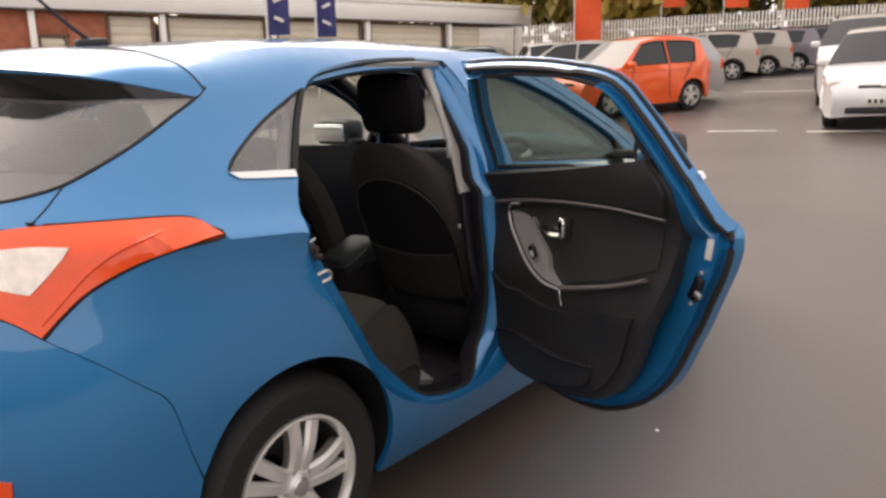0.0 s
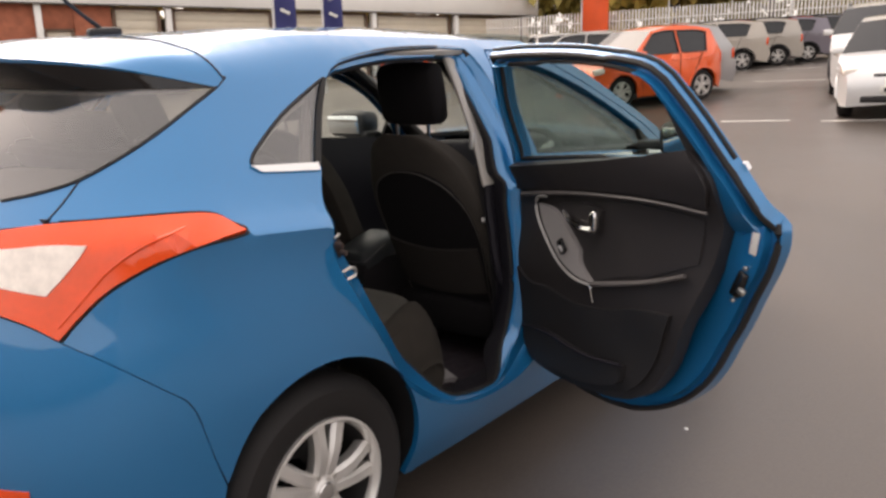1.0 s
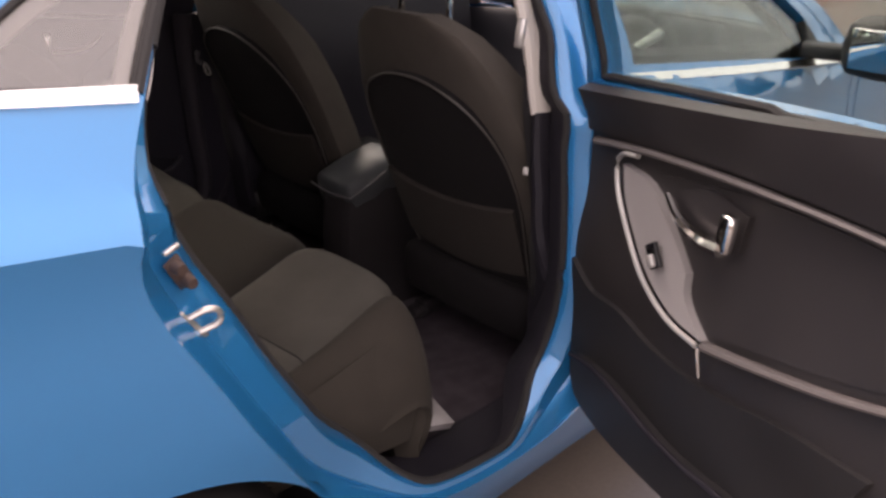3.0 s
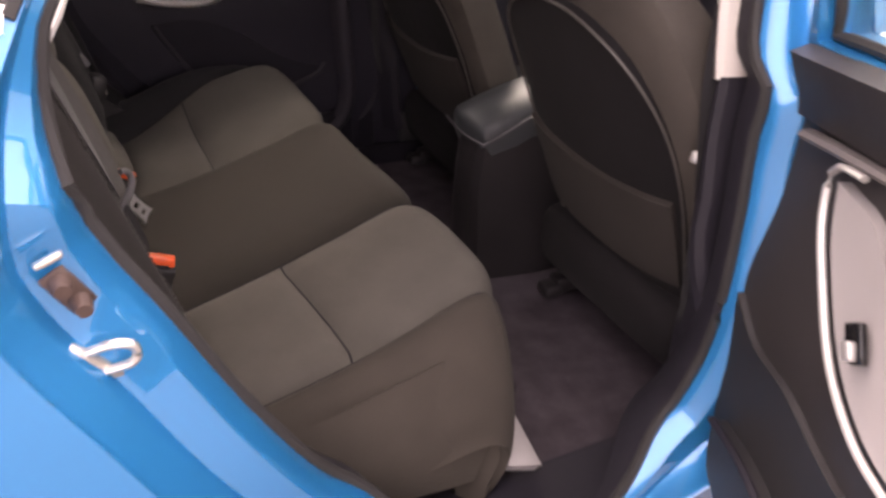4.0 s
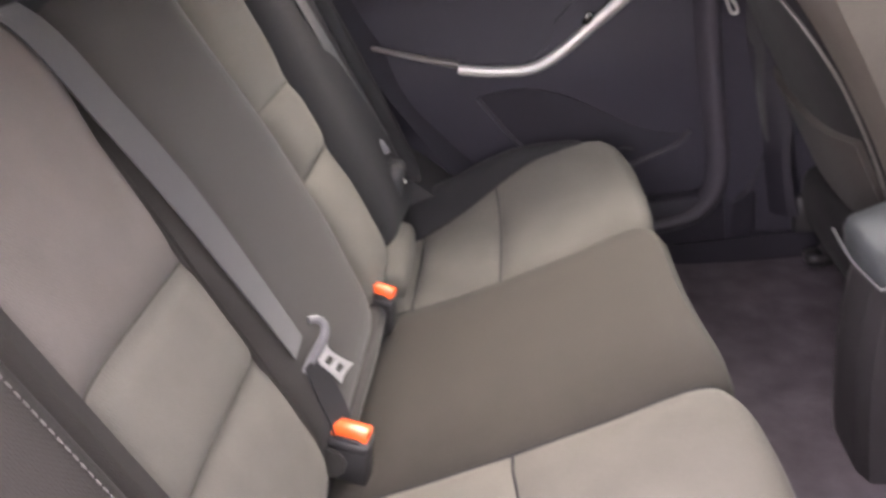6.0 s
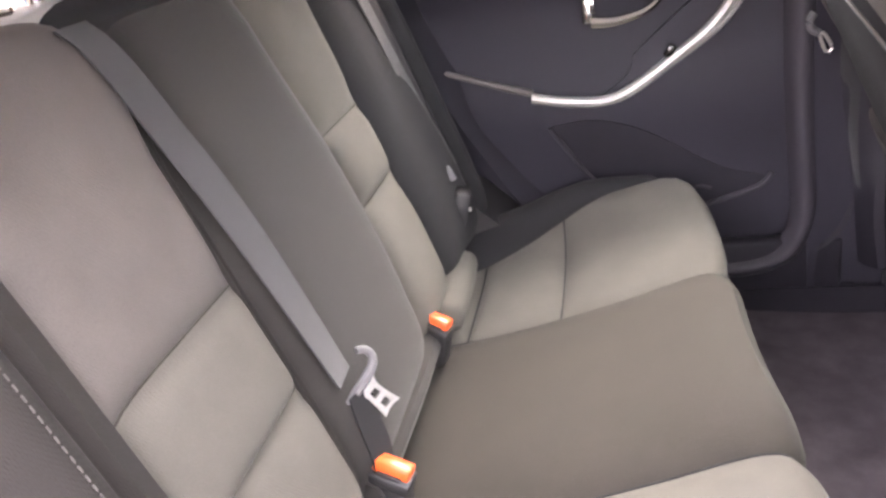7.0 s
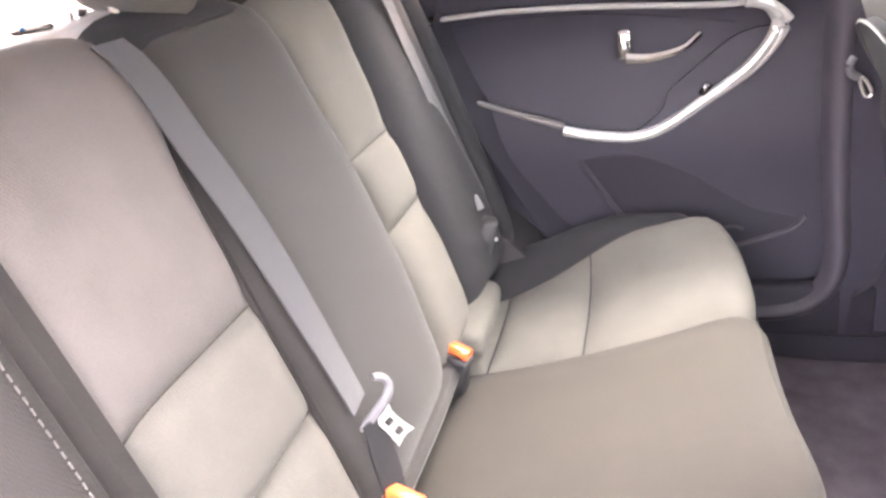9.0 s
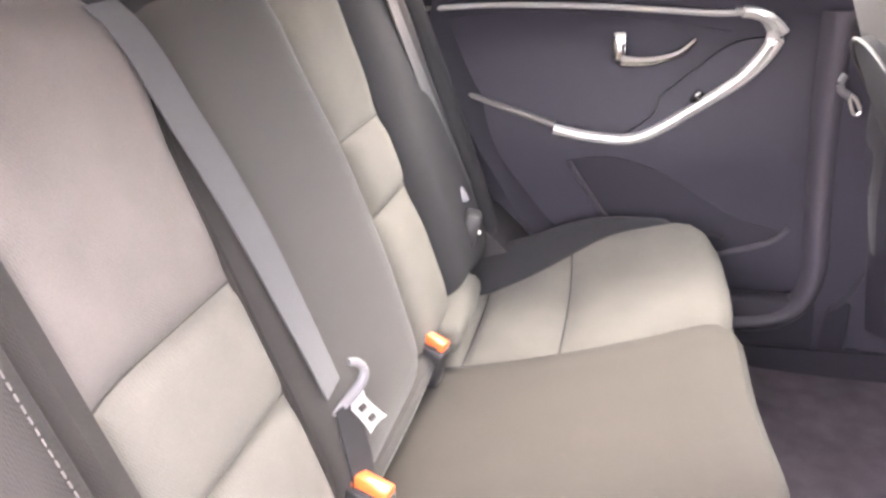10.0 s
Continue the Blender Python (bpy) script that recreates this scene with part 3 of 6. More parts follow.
for flip in (False, True):
    back = chain([(-.22, 1.00), (-.24, 1.09), (-.60, 1.13), (-1.12, 1.08)], [(-1.12, 1.08), (-1.15, .70)], [(-1.15, .70), (-.42, .62)], [(-.42, .62), (-.22, 1.00)])
    bm = panel(sk(.034), back, thick=.008, step=.06)
    part("tail_inner", mirrored(bm) if flip else bm, BLACK, car, "black inner tail panel")
    edge = tube([Vector(skin(u, z)) for u, z in spline([(.107, 1.131), (.183, 1.25), (.258, 1.347)], .02)], .0075, 6)
    part("window_edge", mirrored(edge) if flip else edge, RUBBER, car, "black window edge")
part("brake_light", rbox(.02, .22, .015, .005, pose(-.492, 0, 1.412)), LAMP_RED, spoiler, "high red brake light")

bumper = chain([(-.3415, .464), (-.3775, .55), (-.4322, .673), (-.4986, .7220), (-.6347, .7950), (-.741, .8402)], [(-.741, .8402), (-.812, .870), (-.886, .889), (-1.03, .918)], [(-1.03, .918), (-1.055, .80), (-1.12, .745), (tail_mid(.74), .74)],
               [(tail_mid(z), z) for z in (.74, .6, .45, .3, .22)], [(tail_mid(.22), .22), (-.8, .22), (-.375, .24)], [(-.375, .24), (-.378, .33), (-.3415, .464)])
rb = part("rear_bumper", mirrored(panel(skin, bumper, thick=0.02, step=0.045), both=True), BLUE, car)
for flip in (False, True):
    bm = panel(skin, chain([(-.80, .54), (-1.0, .55)], [(-1.0, .55), (-1.0, .50)], [(-1.0, .50), (-.80, .50)], [(-.80, .50), (-.80, .54)]), thick=.01, lift=.004, step=.04)
    part("rear_reflector", mirrored(bm) if flip else bm, LAMP_RED, rb, "red bumper reflector")
# antenna
ant = part("aerial", rbox(.10, .04, .03, .014, pose(-.02, 0, 1.494, 0, -5, 0)), BLACK, car, "black roof aerial")
part("mast", tube(spline([(-.03, 0, 1.505), (-.11, 0, 1.565), (-.26, 0, 1.70)], .05), lambda s: .007 - .0035 * s, 8), BLACK, ant)

# bonnet, windscreen, nose
# the bonnet spans the tops of the two fenders and closes on the nose
BONNET_EDGE = spline([(2.29, .988), (2.6, .933), (2.95, .863), (3.12, .803), (3.4, .763), (2.75 + WRAP * math.pi / 2 - .02, .743)], .06)
bm = bmesh.new()
rows = []
for i, e in enumerate(BONNET_EDGE):
    x, y, z = skin(e[0], e[1])
    k = i / (len(BONNET_EDGE) - 1)
    rows.append([bm.verts.new((x + .05 * (1 - s * s) * (1 - k), -y * s * .995, z + .055 * (1 - k ** 3) * (1 - s ** 4))) for s in [-1 + j / 8 for j in range(17)]])
for a, b in zip(rows, rows[1:]):
    for j in range(16):
        bm.faces.new((a[j], b[j], b[j + 1], a[j + 1]))
part("bonnet", bm, BLUE, car)
part("scuttle", sheet(lambda t, s: (2.20 + .12 * t, s * .70, 1.02 - .005 * t + .03 * (1 - s * s)), [0, .5, 1], [-1 + j / 6 for j in range(13)], .02), BLACK, car, "black scuttle panel")
part("windscreen", sheet(lambda t, s: (2.32 - .90 * t + .10 * (1 - s * s) * (1 - t), s * (.69 - .165 * t), 1.02 + .465 * t ** .9 + .03 * (1 - s * s) * t), [i / 10 for i in range(11)], [-1 + j / 7 for j in range(15)], .005), GLASS, car, "clear windscreen")
nose = chain([(3.13, .80), (3.4, .76), (2.75 + WRAP * math.pi / 2, .74)], [(2.75 + WRAP * math.pi / 2, .74), (2.75 + WRAP * math.pi / 2, .22)], [(2.75 + WRAP * math.pi / 2, .22), (3.05, .22)], [(3.05, .22), (3.03, .48), (3.11, .62), (3.13, .80)])
part("front_bumper", mirrored(panel(skin, nose, thick=.02, step=.06), both=True), BLUE, car)
for flip in (False, True):
    bm = panel(skin, chain([(3.18, .76), (3.45, .70)], [(3.45, .70), (3.50, .62), (3.30, .62), (3.18, .76)]), thick=.02, lift=.006, step=.05)
    part("headlamp", mirrored(bm) if flip else bm, LAMP_CLEAR, car, "clear headlamp")
part("grille", rbox(.03, .8, .18, .02, pose(3.445, 0, .42)), BLACK, car)


# wheels
def wheel_meshes(r=.316, w=.205, rim=.212, spokes=5, twin=True, n=48):
    tyre = lathe([(rim - .004, -w / 2 + .012), (rim + .012, -w / 2 + .004), (rim + .03, -w / 2 - .004), (r - .035, -w / 2 - .004), (r - .012, -w / 2 + .012), (r, -w / 2 + .04), (r, w / 2 - .04), (r - .012, w / 2 - .012), (r - .04, w / 2 + .002), (rim, w / 2)], n)
    lip = lathe([(rim + .004, -w / 2 + .008), (rim + .004, -w / 2 - .002), (rim - .004, -w / 2 - .004), (rim - .012, -w / 2 + .010), (rim - .014, -w / 2 + .024)], n)
    barrel = lathe([(rim - .013, -w / 2 + .022), (rim - .020, -w / 2 + .06), (rim - .03, w / 2 - .02)], n)
    hub = lathe([(.001, -w / 2 + .002), (.030, -w / 2 + .003), (.036, -w / 2 + .012), (.05, -w / 2 + .016), (.062, -w / 2 + .03), (.055, -w / 2 + .06)], 24)
    sp = bmesh.new()
    for k in range(spokes):
        for d in ((-1, 1) if twin else (0,)):
            a = 2 * math.pi * k / spokes + .3
            ax, tg = Vector((math.cos(a), 0, math.sin(a))), Vector((-math.sin(a), 0, math.cos(a)))
            prev = None
            for i in range(7):
                s = i / 6
                rad = .040 + (rim - .052) * s
                off = d * (.015 + .022 * s ** 1.4)
                wid = .0145 + .0085 * s + .006 * (1 - s) ** 2
                y = -w / 2 + .014 - .010 * math.sin(math.pi * min(1, s * 1.1)) + .004 * s
                c = ax * rad + tg * off
                ring = [sp.verts.new(c + tg * wid * p + Vector((0, y + q, 0))) for p, q in ((-1, .012), (-.6, 0), (.6, 0), (1, .012), (.7, .045), (-.7, .045))]
                if prev:
                    for j in range(6):
                        sp.faces.new((prev[j], prev[(j + 1) % 6], ring[(j + 1) % 6], ring[j]))
                prev = ring
    disc = lathe([(.05, w / 2 - .07), (.145, w / 2 - .07), (.145, w / 2 - .05), (.05, w / 2 - .05)], 32)
    cap = lathe([(.0005, -w / 2 - .001), (.024, -w / 2), (.028, -w / 2 + .004)], 20)
    bolts = []
    for k in range(5):
        a = 2 * math.pi * k / 5 + .9
        one = bmesh.new()
        bmesh.ops.create_cone(one, cap_ends=True, segments=6, radius1=.008, radius2=.007, depth=.015, matrix=Matrix.Translation((.047 * math.cos(a), -w / 2 + .018, .047 * math.sin(a))) @ Matrix.Rotation(math.pi / 2, 4, "X"))
        bolts.append(to_mesh("wheel_bolt", one, STEEL))
    # black barrel and disc put the shade behind the spokes into colour
    return [to_mesh("tyre", tyre, TYRE), to_mesh("rim", lip, ALLOY), to_mesh("spokes", sp, ALLOY), to_mesh("hub", hub, ALLOY), to_mesh("barrel", barrel, BLACK), to_mesh("brake_disc", disc, BLACK), to_mesh("centre_cap", cap, CHROME)] + bolts


WM = wheel_meshes(.306, .205, .194)
for x, flip in ((0, 0), (2.65, 0), (0, 1), (2.65, 1)):
    tyre = part("wheel", WM[0], None, car, "black tyre on a silver alloy wheel")
    tyre.matrix_basis = pose(x - .018, .735 if flip else -.735, .306, 0, 12, 180 if flip else 0)
    for me in WM[1:]:
        part(me.name.split(".")[0], me, None, tyre)


part("underbody", sheet(lambda x, y: (x, y, .19 + .10 * max(0, -x - .4)), [-.70, -.4, .33, 1.3, 2.3, 3.3], [-.55, 0, .55], -.03), BLACK, car, "black underbody")


# door openings: painted jamb, seal and trim rings
def sill_share(n, x, z):
    """1 along the sill, where the black scuff plate reaches almost to the outer edge."""
    ease = lambda v: min(1, max(0, v)) ** 2 * (3 - 2 * min(1, max(0, v)))
    return ease((x - .30) / .22) * ease((.96 - x) / .24) * ease(n.y * 1.3) * ease((.56 - z) / .16)


def ring_rows(loop, rows, wid):
    """Rows of loops inside an opening; each row is (share of the width, depth)."""
    n = len(loop)
    cx, cz = sum(p[0] for p in loop) / n, sum(p[1] for p in loop) / n
    outs = [[] for _ in rows]
    for i, p in enumerate(loop):
        t = Vector(loop[(i + 2) % n][:2]) - Vector(loop[i - 2][:2])
        nrm = Vector((-t.y, t.x)).normalized()
        if nrm.dot(Vector((cx - p[0], cz - p[1]))) < 0:
            nrm = -nrm
        w = wid(nrm, p[1])
        low = sill_share(nrm, p[0], p[1])
        w *= 1 - .70 * low
        slim = 1 - .5 * min(1, max(0, (p[1] - 1.0) / .12)) * (1 if nrm.x > 0 else .4)
        for k, (share, depth) in enumerate(rows):
            x, z = p[0] + nrm.x * w * share, p[1] + nrm.y * w * share
            outs[k].append(Vector((x, -half(x, z) + depth * slim * (1 - .72 * low), z - droop(x, z))))
    return outs


def ring_mesh(outs):
    bm = bmesh.new()
    R = [[bm.verts.new(p) for p in o] for o in outs]
    for a, b in zip(R, R[1:]):
        for i in range(len(a)):
            j = (i + 1) % len(a)
            bm.faces.new((a[i], a[j], b[j], b[i]))
    return bm


def jamb_width(n, z=0.9):
    up = min(1, max(0, (z - .98) / .14))
    return .040 - .022 * up * max(0, n.x) + .045 * (1 - up) * max(0, n.x) + (.055 - .025 * up) * max(0, -n.x) - .005 * max(0, -n.y) + .02 * max(0, n.y)


JAMB = ring_rows(CUT, [(0, .002), (.05, .014), (.25, .030), (.35, .052), (.8, .066), (.95, .085), (1.0, .112)], jamb_width)
TRIMRING = ring_rows(CUT, [(.98, .106), (1.08, .116), (.95, .15), (.4, .20)], jamb_width)
FJAMB = ring_rows(FRONT_CUT, [(0, .002), (.3, .03), (.8, .06), (1.0, .11)], jamb_width)
FTRIM = ring_rows(FRONT_CUT, [(.98, .106), (1.10, .116), (1.15, .16)], jamb_width)
for flip in (False, True):
    for name, rows, mat in (("door_jamb", JAMB, BLUE), ("opening_trim", TRIMRING, TRIM_DARK), ("front_jamb", FJAMB, BLUE), ("front_opening_trim", FTRIM, TRIM_DARK)):
        bm = ring_mesh(rows)
        part(name, mirrored(bm) if flip else bm, mat, car)
    bm = tube(JAMB[-1], .009, 8, closed=True)
    part("door_seal", mirrored(bm) if flip else bm, RUBBER, car, "dark rubber door seal")
    top = [p + Vector((0, .004, 0)) for p in JAMB[1] if p.z > 1.16 and p.x < 1.0]
    bm = tube(top, .009, 8)
    part("drip_seal", mirrored(bm) if flip else bm, RUBBER, car, "black upper weatherstrip")


# ---- doors ----
lin = lambda a, b, n: [a + (b - a) * i / n for i in range(n + 1)]
HINGE = Vector((1.02, -.80, 0))
WINDOW = chain([(.985, 1.075), (.60, 1.112), (.175, 1.143)], [(.175, 1.143), (.24, 1.24), (.302, 1.328)], [(.302, 1.328), (.36, 1.360), (.55, 1.393), (.80, 1.405), (.950, 1.402)], [(.950, 1.402), (.985, 1.25), (.985, 1.075)])
FWINDOW = chain([(1.10, 1.07), (1.6, 1.035), (2.08, 1.0)], [(2.08, 1.0), (1.95, 1.12), (1.68, 1.27), (1.46, 1.355)], [(1.46, 1.355), (1.30, 1.39), (1.13, 1.400)], [(1.13, 1.400), (1.10, 1.25), (1.10, 1.07)])


def inset(loop, d):
    n = len(loop)
    cx, cz = sum(p[0] for p in loop) / n, sum(p[1] for p in loop) / n
    out = []
    for i, p in enumerate(loop):
        t = Vector(loop[(i + 1) % n][:2]) - Vector(loop[i - 1][:2])
        nrm = Vector((-t.y, t.x)).normalized()
        if nrm.dot(Vector((cx - p[0], cz - p[1]))) < 0:
            nrm = -nrm
        out.append(Vector((p[0] + nrm.x * d, p[1] + nrm.y * d)))
    return out


def door_trim(skin_ob, place, da, dz, b0, post):
    """The inner trim of a rear door. a runs back from the hinge, z up; place(a, z, b) gives the car's place, b inwards."""
    def face(d=0.0):
        def f(a, z):
            lean = min(1, max(0, (z - .97) / .16))
            swell = .018 * math.exp(-((z - dz - .72) / .10) ** 2) + .012 * math.exp(-((z - dz - 1.03) / .05) ** 2) + .062 * lean * lean * (3 - 2 * lean)
            return place(a, z, b0 + swell + d)
        return f
    DT = FAR_TRIM if da else DOOR_TRIM
    S = lambda pts: [(a + da, z + dz) for a, z in pts]
    body = chain(S([(.02, 1.04), (.30, 1.075), (.55, 1.108), (.84, 1.155)]), S([(.84, 1.155), (.895, 1.10), (.905, 1.0), (.875, .88), (.80, .70), (.71, .52), (.60, .42), (.42, .375), (.20, .36), (.06, .385), (.02, .46), (.0, .70), (.02, 1.04)]))
    trim = part("door_trim", post(panel(face(), body, thick=.05, step=.05)), DT, skin_ob, "dark grey moulded door trim")
    up = chain(S([(.015, .965), (.28, .995), (.482, 1.016), (.692, 1.026), (.875, 1.020)]), S([(.875, 1.020), (.89, 1.08), (.835, 1.160)]), S([(.835, 1.160), (.55, 1.113), (.30, 1.08), (.02, 1.045)]), S([(.02, 1.045), (.015, .965)]))
    part("upper_roll", post(panel(face(.012), up, thick=.03, step=.04)), DT, skin_ob, "soft dark upper trim")
    def band(pts, r, mat, name, label="", flat=.6, lift=.012):
        fn = face(lift)
        part(name, post(tube([fn(p[0], p[1]) for p in spline(S(pts), .02)], r, 8, flat=flat)), mat, skin_ob, label)
    band(([(.215, .986)] if da else [(.05, .952), (.139, .966)]) + [(.28, .985), (.482, 1.004), (.692, 1.014), (.873, 1.009)], (lambda s: .011 - .003 * s) if da else (lambda s: .013 - .006 * s), SATIN if da else TRIM_GREY, "trim_strip", "satin grey trim strip")
    band([(.225, .987), (.188, .978), (.165, .935), (.209, .866), (.293, .804), (.405, .739), (.50, .738), (.583, .754)] if da else [(.20, .965), (.150, .955), (.139, .925), (.169, .864), (.261, .781), (.356, .738), (.441, .731)], .014 if da else .0055, SATIN, "pull_trim", "satin silver pull edge", .8, .022)
    if da:
        fn = face(.012)
        rim = spline(S([(.24, .990), (.196, .984), (.160, .958), (.152, .928), (.200, .858), (.286, .796), (.400, .730), (.50, .729)]), .02)
        part("pull_rim", post(tube([fn(*p) for p in rim], lambda q: .008 + .014 * math.exp(-((q - .22) / .20) ** 2), 8, flat=.5)), SATIN, skin_ob, "matt silver outer rim")
    else:
        band([(.441, .731), (.448, .705), (.452, .68)], .004, CHROME, "trim_tip", "", .8, .018)
    # armrest edge in a paler grey that stands for its curved shading
    band(([(.583, .762)] if da else [(.45, .735), (.545, .757)]) + [(.683, .794), (.80, .835)], lambda s: .012 - .004 * s, TRIM_GREY, "armrest_edge", "", .7, .014)
    pull = chain(S([(.146, .935), (.176, .868), (.265, .787), (.358, .745), (.44, .738)]), S([(.44, .738), (.40, .765), (.375, .79), (.368, .82)]), S([(.368, .82), (.31, .868), (.23, .925), (.146, .935)]))
    part("armrest_panel", post(panel(face(.016), pull, thick=.03, step=.03)), FAR_TRIM if da else PULL_GREY, skin_ob, "pale grey switch panel")
    cloth = chain(S([(.24, .945), (.482, .985), (.692, .995), (.85, .985)]), S([(.85, .985), (.83, .87)]), S([(.83, .87), (.683, .812), (.545, .775), (.45, .755), (.39, .80)]), S([(.39, .80), (.33, .865), (.24, .945)]))
    part("cloth_insert", post(panel(face(.004), cloth, thick=.02, step=.04)), DT, skin_ob, "dark recessed insert")
    M = lambda a, z, b: Matrix.Translation(place(a + da, z + dz, b0 + b))
    sw = part("window_switch", post(rbox(.018 if da else .030, .010, .028 if da else .045, .004, M(.296, .822, .034) @ Matrix.Rotation(radians(35), 4, "Y"))), GLOSS, skin_ob, "black window switch")
    if not da:
        part("switch_rocker", post(rbox(.016, .012, .022, .004, M(.300, .815, .041) @ Matrix.Rotation(radians(35), 4, "Y"))), SATIN, skin_ob, "silver rocker")
    cup = chain(S([(.30, .935), (.38, .90), (.46, .895)]), S([(.46, .895), (.468, .955)]), S([(.468, .955), (.38, .965), (.30, .935)]))
    part("handle_cup", post(panel(face(.006 if da else .014), cup, thick=.02, step=.03)), DT, skin_ob, "dark handle recess")
    hn = face(.034)
    bm = tube([hn(a + da, z + dz) for a, z in spline([(.305, .935), (.34, .908), (.40, .895), (.448, .898)], .012)], lambda s: .006 + .008 * s, 8)
    rbox(.030, .022, .062, .010, Matrix.Translation(hn(.452 + da, .925 + dz)), bm)
    part("inner_handle", post(bm), CHROME, skin_ob, "chrome inner door handle")
    if da:
        # lens-shaped map pocket: a flat darker sheet paints its shaded depth, pale lip
        mouth_shade = chain([(.653, .715), (.554, .722), (.449, .685), (.299, .589), (.205, .560)], [(.205, .560), (.219, .537), (.32, .503), (.40, .48)], [(.40, .48), (.571, .584), (.617, .653), (.653, .715)])
        part("door_pocket", post(panel(face(.003), mouth_shade, thick=.006, step=.04)), TRIM_DARK, skin_ob, "dark map pocket")
        for pts, r in (([(.653, .715), (.617, .653), (.571, .584), (.50, .52)], .006), ([(.40, .478), (.32, .503), (.219, .537), (.190, .568)], .007)):
            fn = face(.010)
            part("pocket_lip", post(tube([fn(*p) for p in spline(pts, .02)], r, 8)), PILLAR_TRIM, skin_ob, "grey pocket lip")
        # short pale tube stands in for a small highlight inside the pocket
        part("pocket_glint", post(tube([face(.012)(a, z) for a, z in spline([(.355, .545), (.335, .548), (.315, .541)], .01)], .004, 8)), PILLAR_TRIM, skin_ob)
    else:
        low = chain([(.03, .70), (.10, .66), (.20, .665), (.33, .645), (.47, .66), (.62, .70), (.76, .72)], [(.76, .72), (.68, .54), (.58, .44), (.42, .395), (.20, .38), (.07, .405), (.04, .48), (.03, .70)])
        part("lower_panel", post(panel(face(.010), low, thick=.02, step=.04)), BLACK, skin_ob, "black moulded lower door panel")
        pocket = chain([(.08, .50), (.20, .515), (.40, .50), (.58, .52)], [(.58, .52), (.56, .46), (.42, .41), (.22, .395), (.10, .42), (.08, .50)])
        part("door_pocket", post(panel(face(.030), pocket, thick=.04, step=.04)), BLACK, skin_ob, "dark map pocket")
        band([(.08, .503), (.20, .518), (.40, .503), (.58, .523)], .007, TRIM_DARK, "pocket_lip", "", .8, .034)


def rear_door(open_door):
    """A rear door, built shut on the right-hand side."""
    def dskin(u, z):
        x, y, z = skin(u, z)
        if open_door:
            s = min(1, max(0, (z - 1.06) / .34))
            low = min(1, max(0, (.66 - z) / .30))
            x, y, z = 1.02 - (1.02 - x) * (1.045 + .022 * low), y - .085 * s - .012 * low, z - .030 * low
        return (x, y, z)
    def dsk(d):
        return lambda u, z: Vector(dskin(u, z)) - normal_at(dskin, u, z) * d
    shift = Matrix.Translation(-HINGE)
    here = lambda bm: moved(bm, shift)
    fin = (lambda bm: here(bm)) if open_door else (lambda bm: mirrored(bm))
    def sub(name, bm, mat, parent, label=""):
        return part(name, fin(bm), mat, parent, label)
    lid = sub("rear_door", panel(dskin, inset(CUT, .006), [WINDOW], thick=.035, step=.035), BLUE, car, "open blue rear door" if open_door else "closed blue rear door")
    if open_door:
        lid.matrix_basis = pose(*HINGE, 0, 0, 66)
    big = [p for p in inset(CUT, .030)]
    sub("inner_shell", panel(dsk(.033), big, [inset(WINDOW, -.004)], thick=.028, step=.04), BLUE, lid, "painted inner door frame")
    loop = [Vector(dsk(.036)(p[0], p[1])) for p in inset(CUT, .013)]
    sub("door_rubber", tube(loop, .009, 6, closed=True), RUBBER, lid, "black sealing strip")
    top = [Vector(dsk(.012)(p[0], p[1])) for p in inset(CUT, .006) if p[1] > 1.14 and p[0] < 1.0]
    sub("frame_edge", tube(top, .0065, 8), RUBBER, lid, "black window-frame edge")
    pane = chain([(.985, 1.070), (.60, 1.107), (.235, 1.133)], [(.235, 1.133), (.303, 1.333)], [(.303, 1.333), (.36, 1.362), (.55, 1.395), (.80, 1.408), (.955, 1.405)], [(.955, 1.405), (.99, 1.25), (.985, 1.070)])
    sub("door_glass", panel(dsk(.022), pane, thick=.004, step=.08), DOOR_GLASS if open_door else GLASS, lid, "greenish door glass")
    tri = chain([(.237, 1.133), (.17, 1.140)], [(.17, 1.140), (.24, 1.24), (.300, 1.330)], [(.300, 1.330), (.309, 1.337)], [(.309, 1.337), (.237, 1.133)])
    sub("divider_panel", panel(dsk(.012), tri, thick=.03, step=.06), BLACK, lid, "black corner filler")
    sub("frame_seal", tube([Vector(dsk(.040)(p[0], p[1])) for p in inset(WINDOW, .004)], .007, 6, closed=True), RUBBER, lid)
    belt = chain([(.99, 1.062), (.60, 1.098), (.115, 1.135)], [(.115, 1.135), (.108, 1.120)], [(.108, 1.120), (.60, 1.082), (.99, 1.046)], [(.99, 1.046), (.99, 1.062)])
    sub("belt_moulding", panel(dskin, belt, thick=.012, lift=.006, step=.03), CHROME, lid, "chrome belt moulding")
    bar = rbox(.19, .028, .030, .012, pose(.24, -half(.24, .93) - .022, .935, 0, -4, 0))
    sub("outer_handle", bar, BLUE, lid)
    if open_door:
        place = lambda a, z, b: Vector((-a, b, z))
        door_trim(lid, place, 0, 0, .052, lambda bm: bm)
    else:
        place = lambda a, z, b: Vector((HINGE.x - a, HINGE.y + b, z))
        door_trim(lid, place, .10, .036, .085, mirrored)
    # latch and label on the trailing edge
    def at(u, z, d):
        p = Vector(dsk(d)(u, z))
        return Matrix.Translation(p)
    latch = sub("latch", rbox(.030, .022, .072, .006, at(.140, .842, .064) @ Matrix.Rotation(radians(-24), 4, "Y")), GLOSS, lid, "black latch with steel claw")
    sub("latch_claw", rbox(.022, .012, .016, .004, at(.128, .828, .074) @ Matrix.Rotation(radians(-24), 4, "Y")), STEEL, latch)
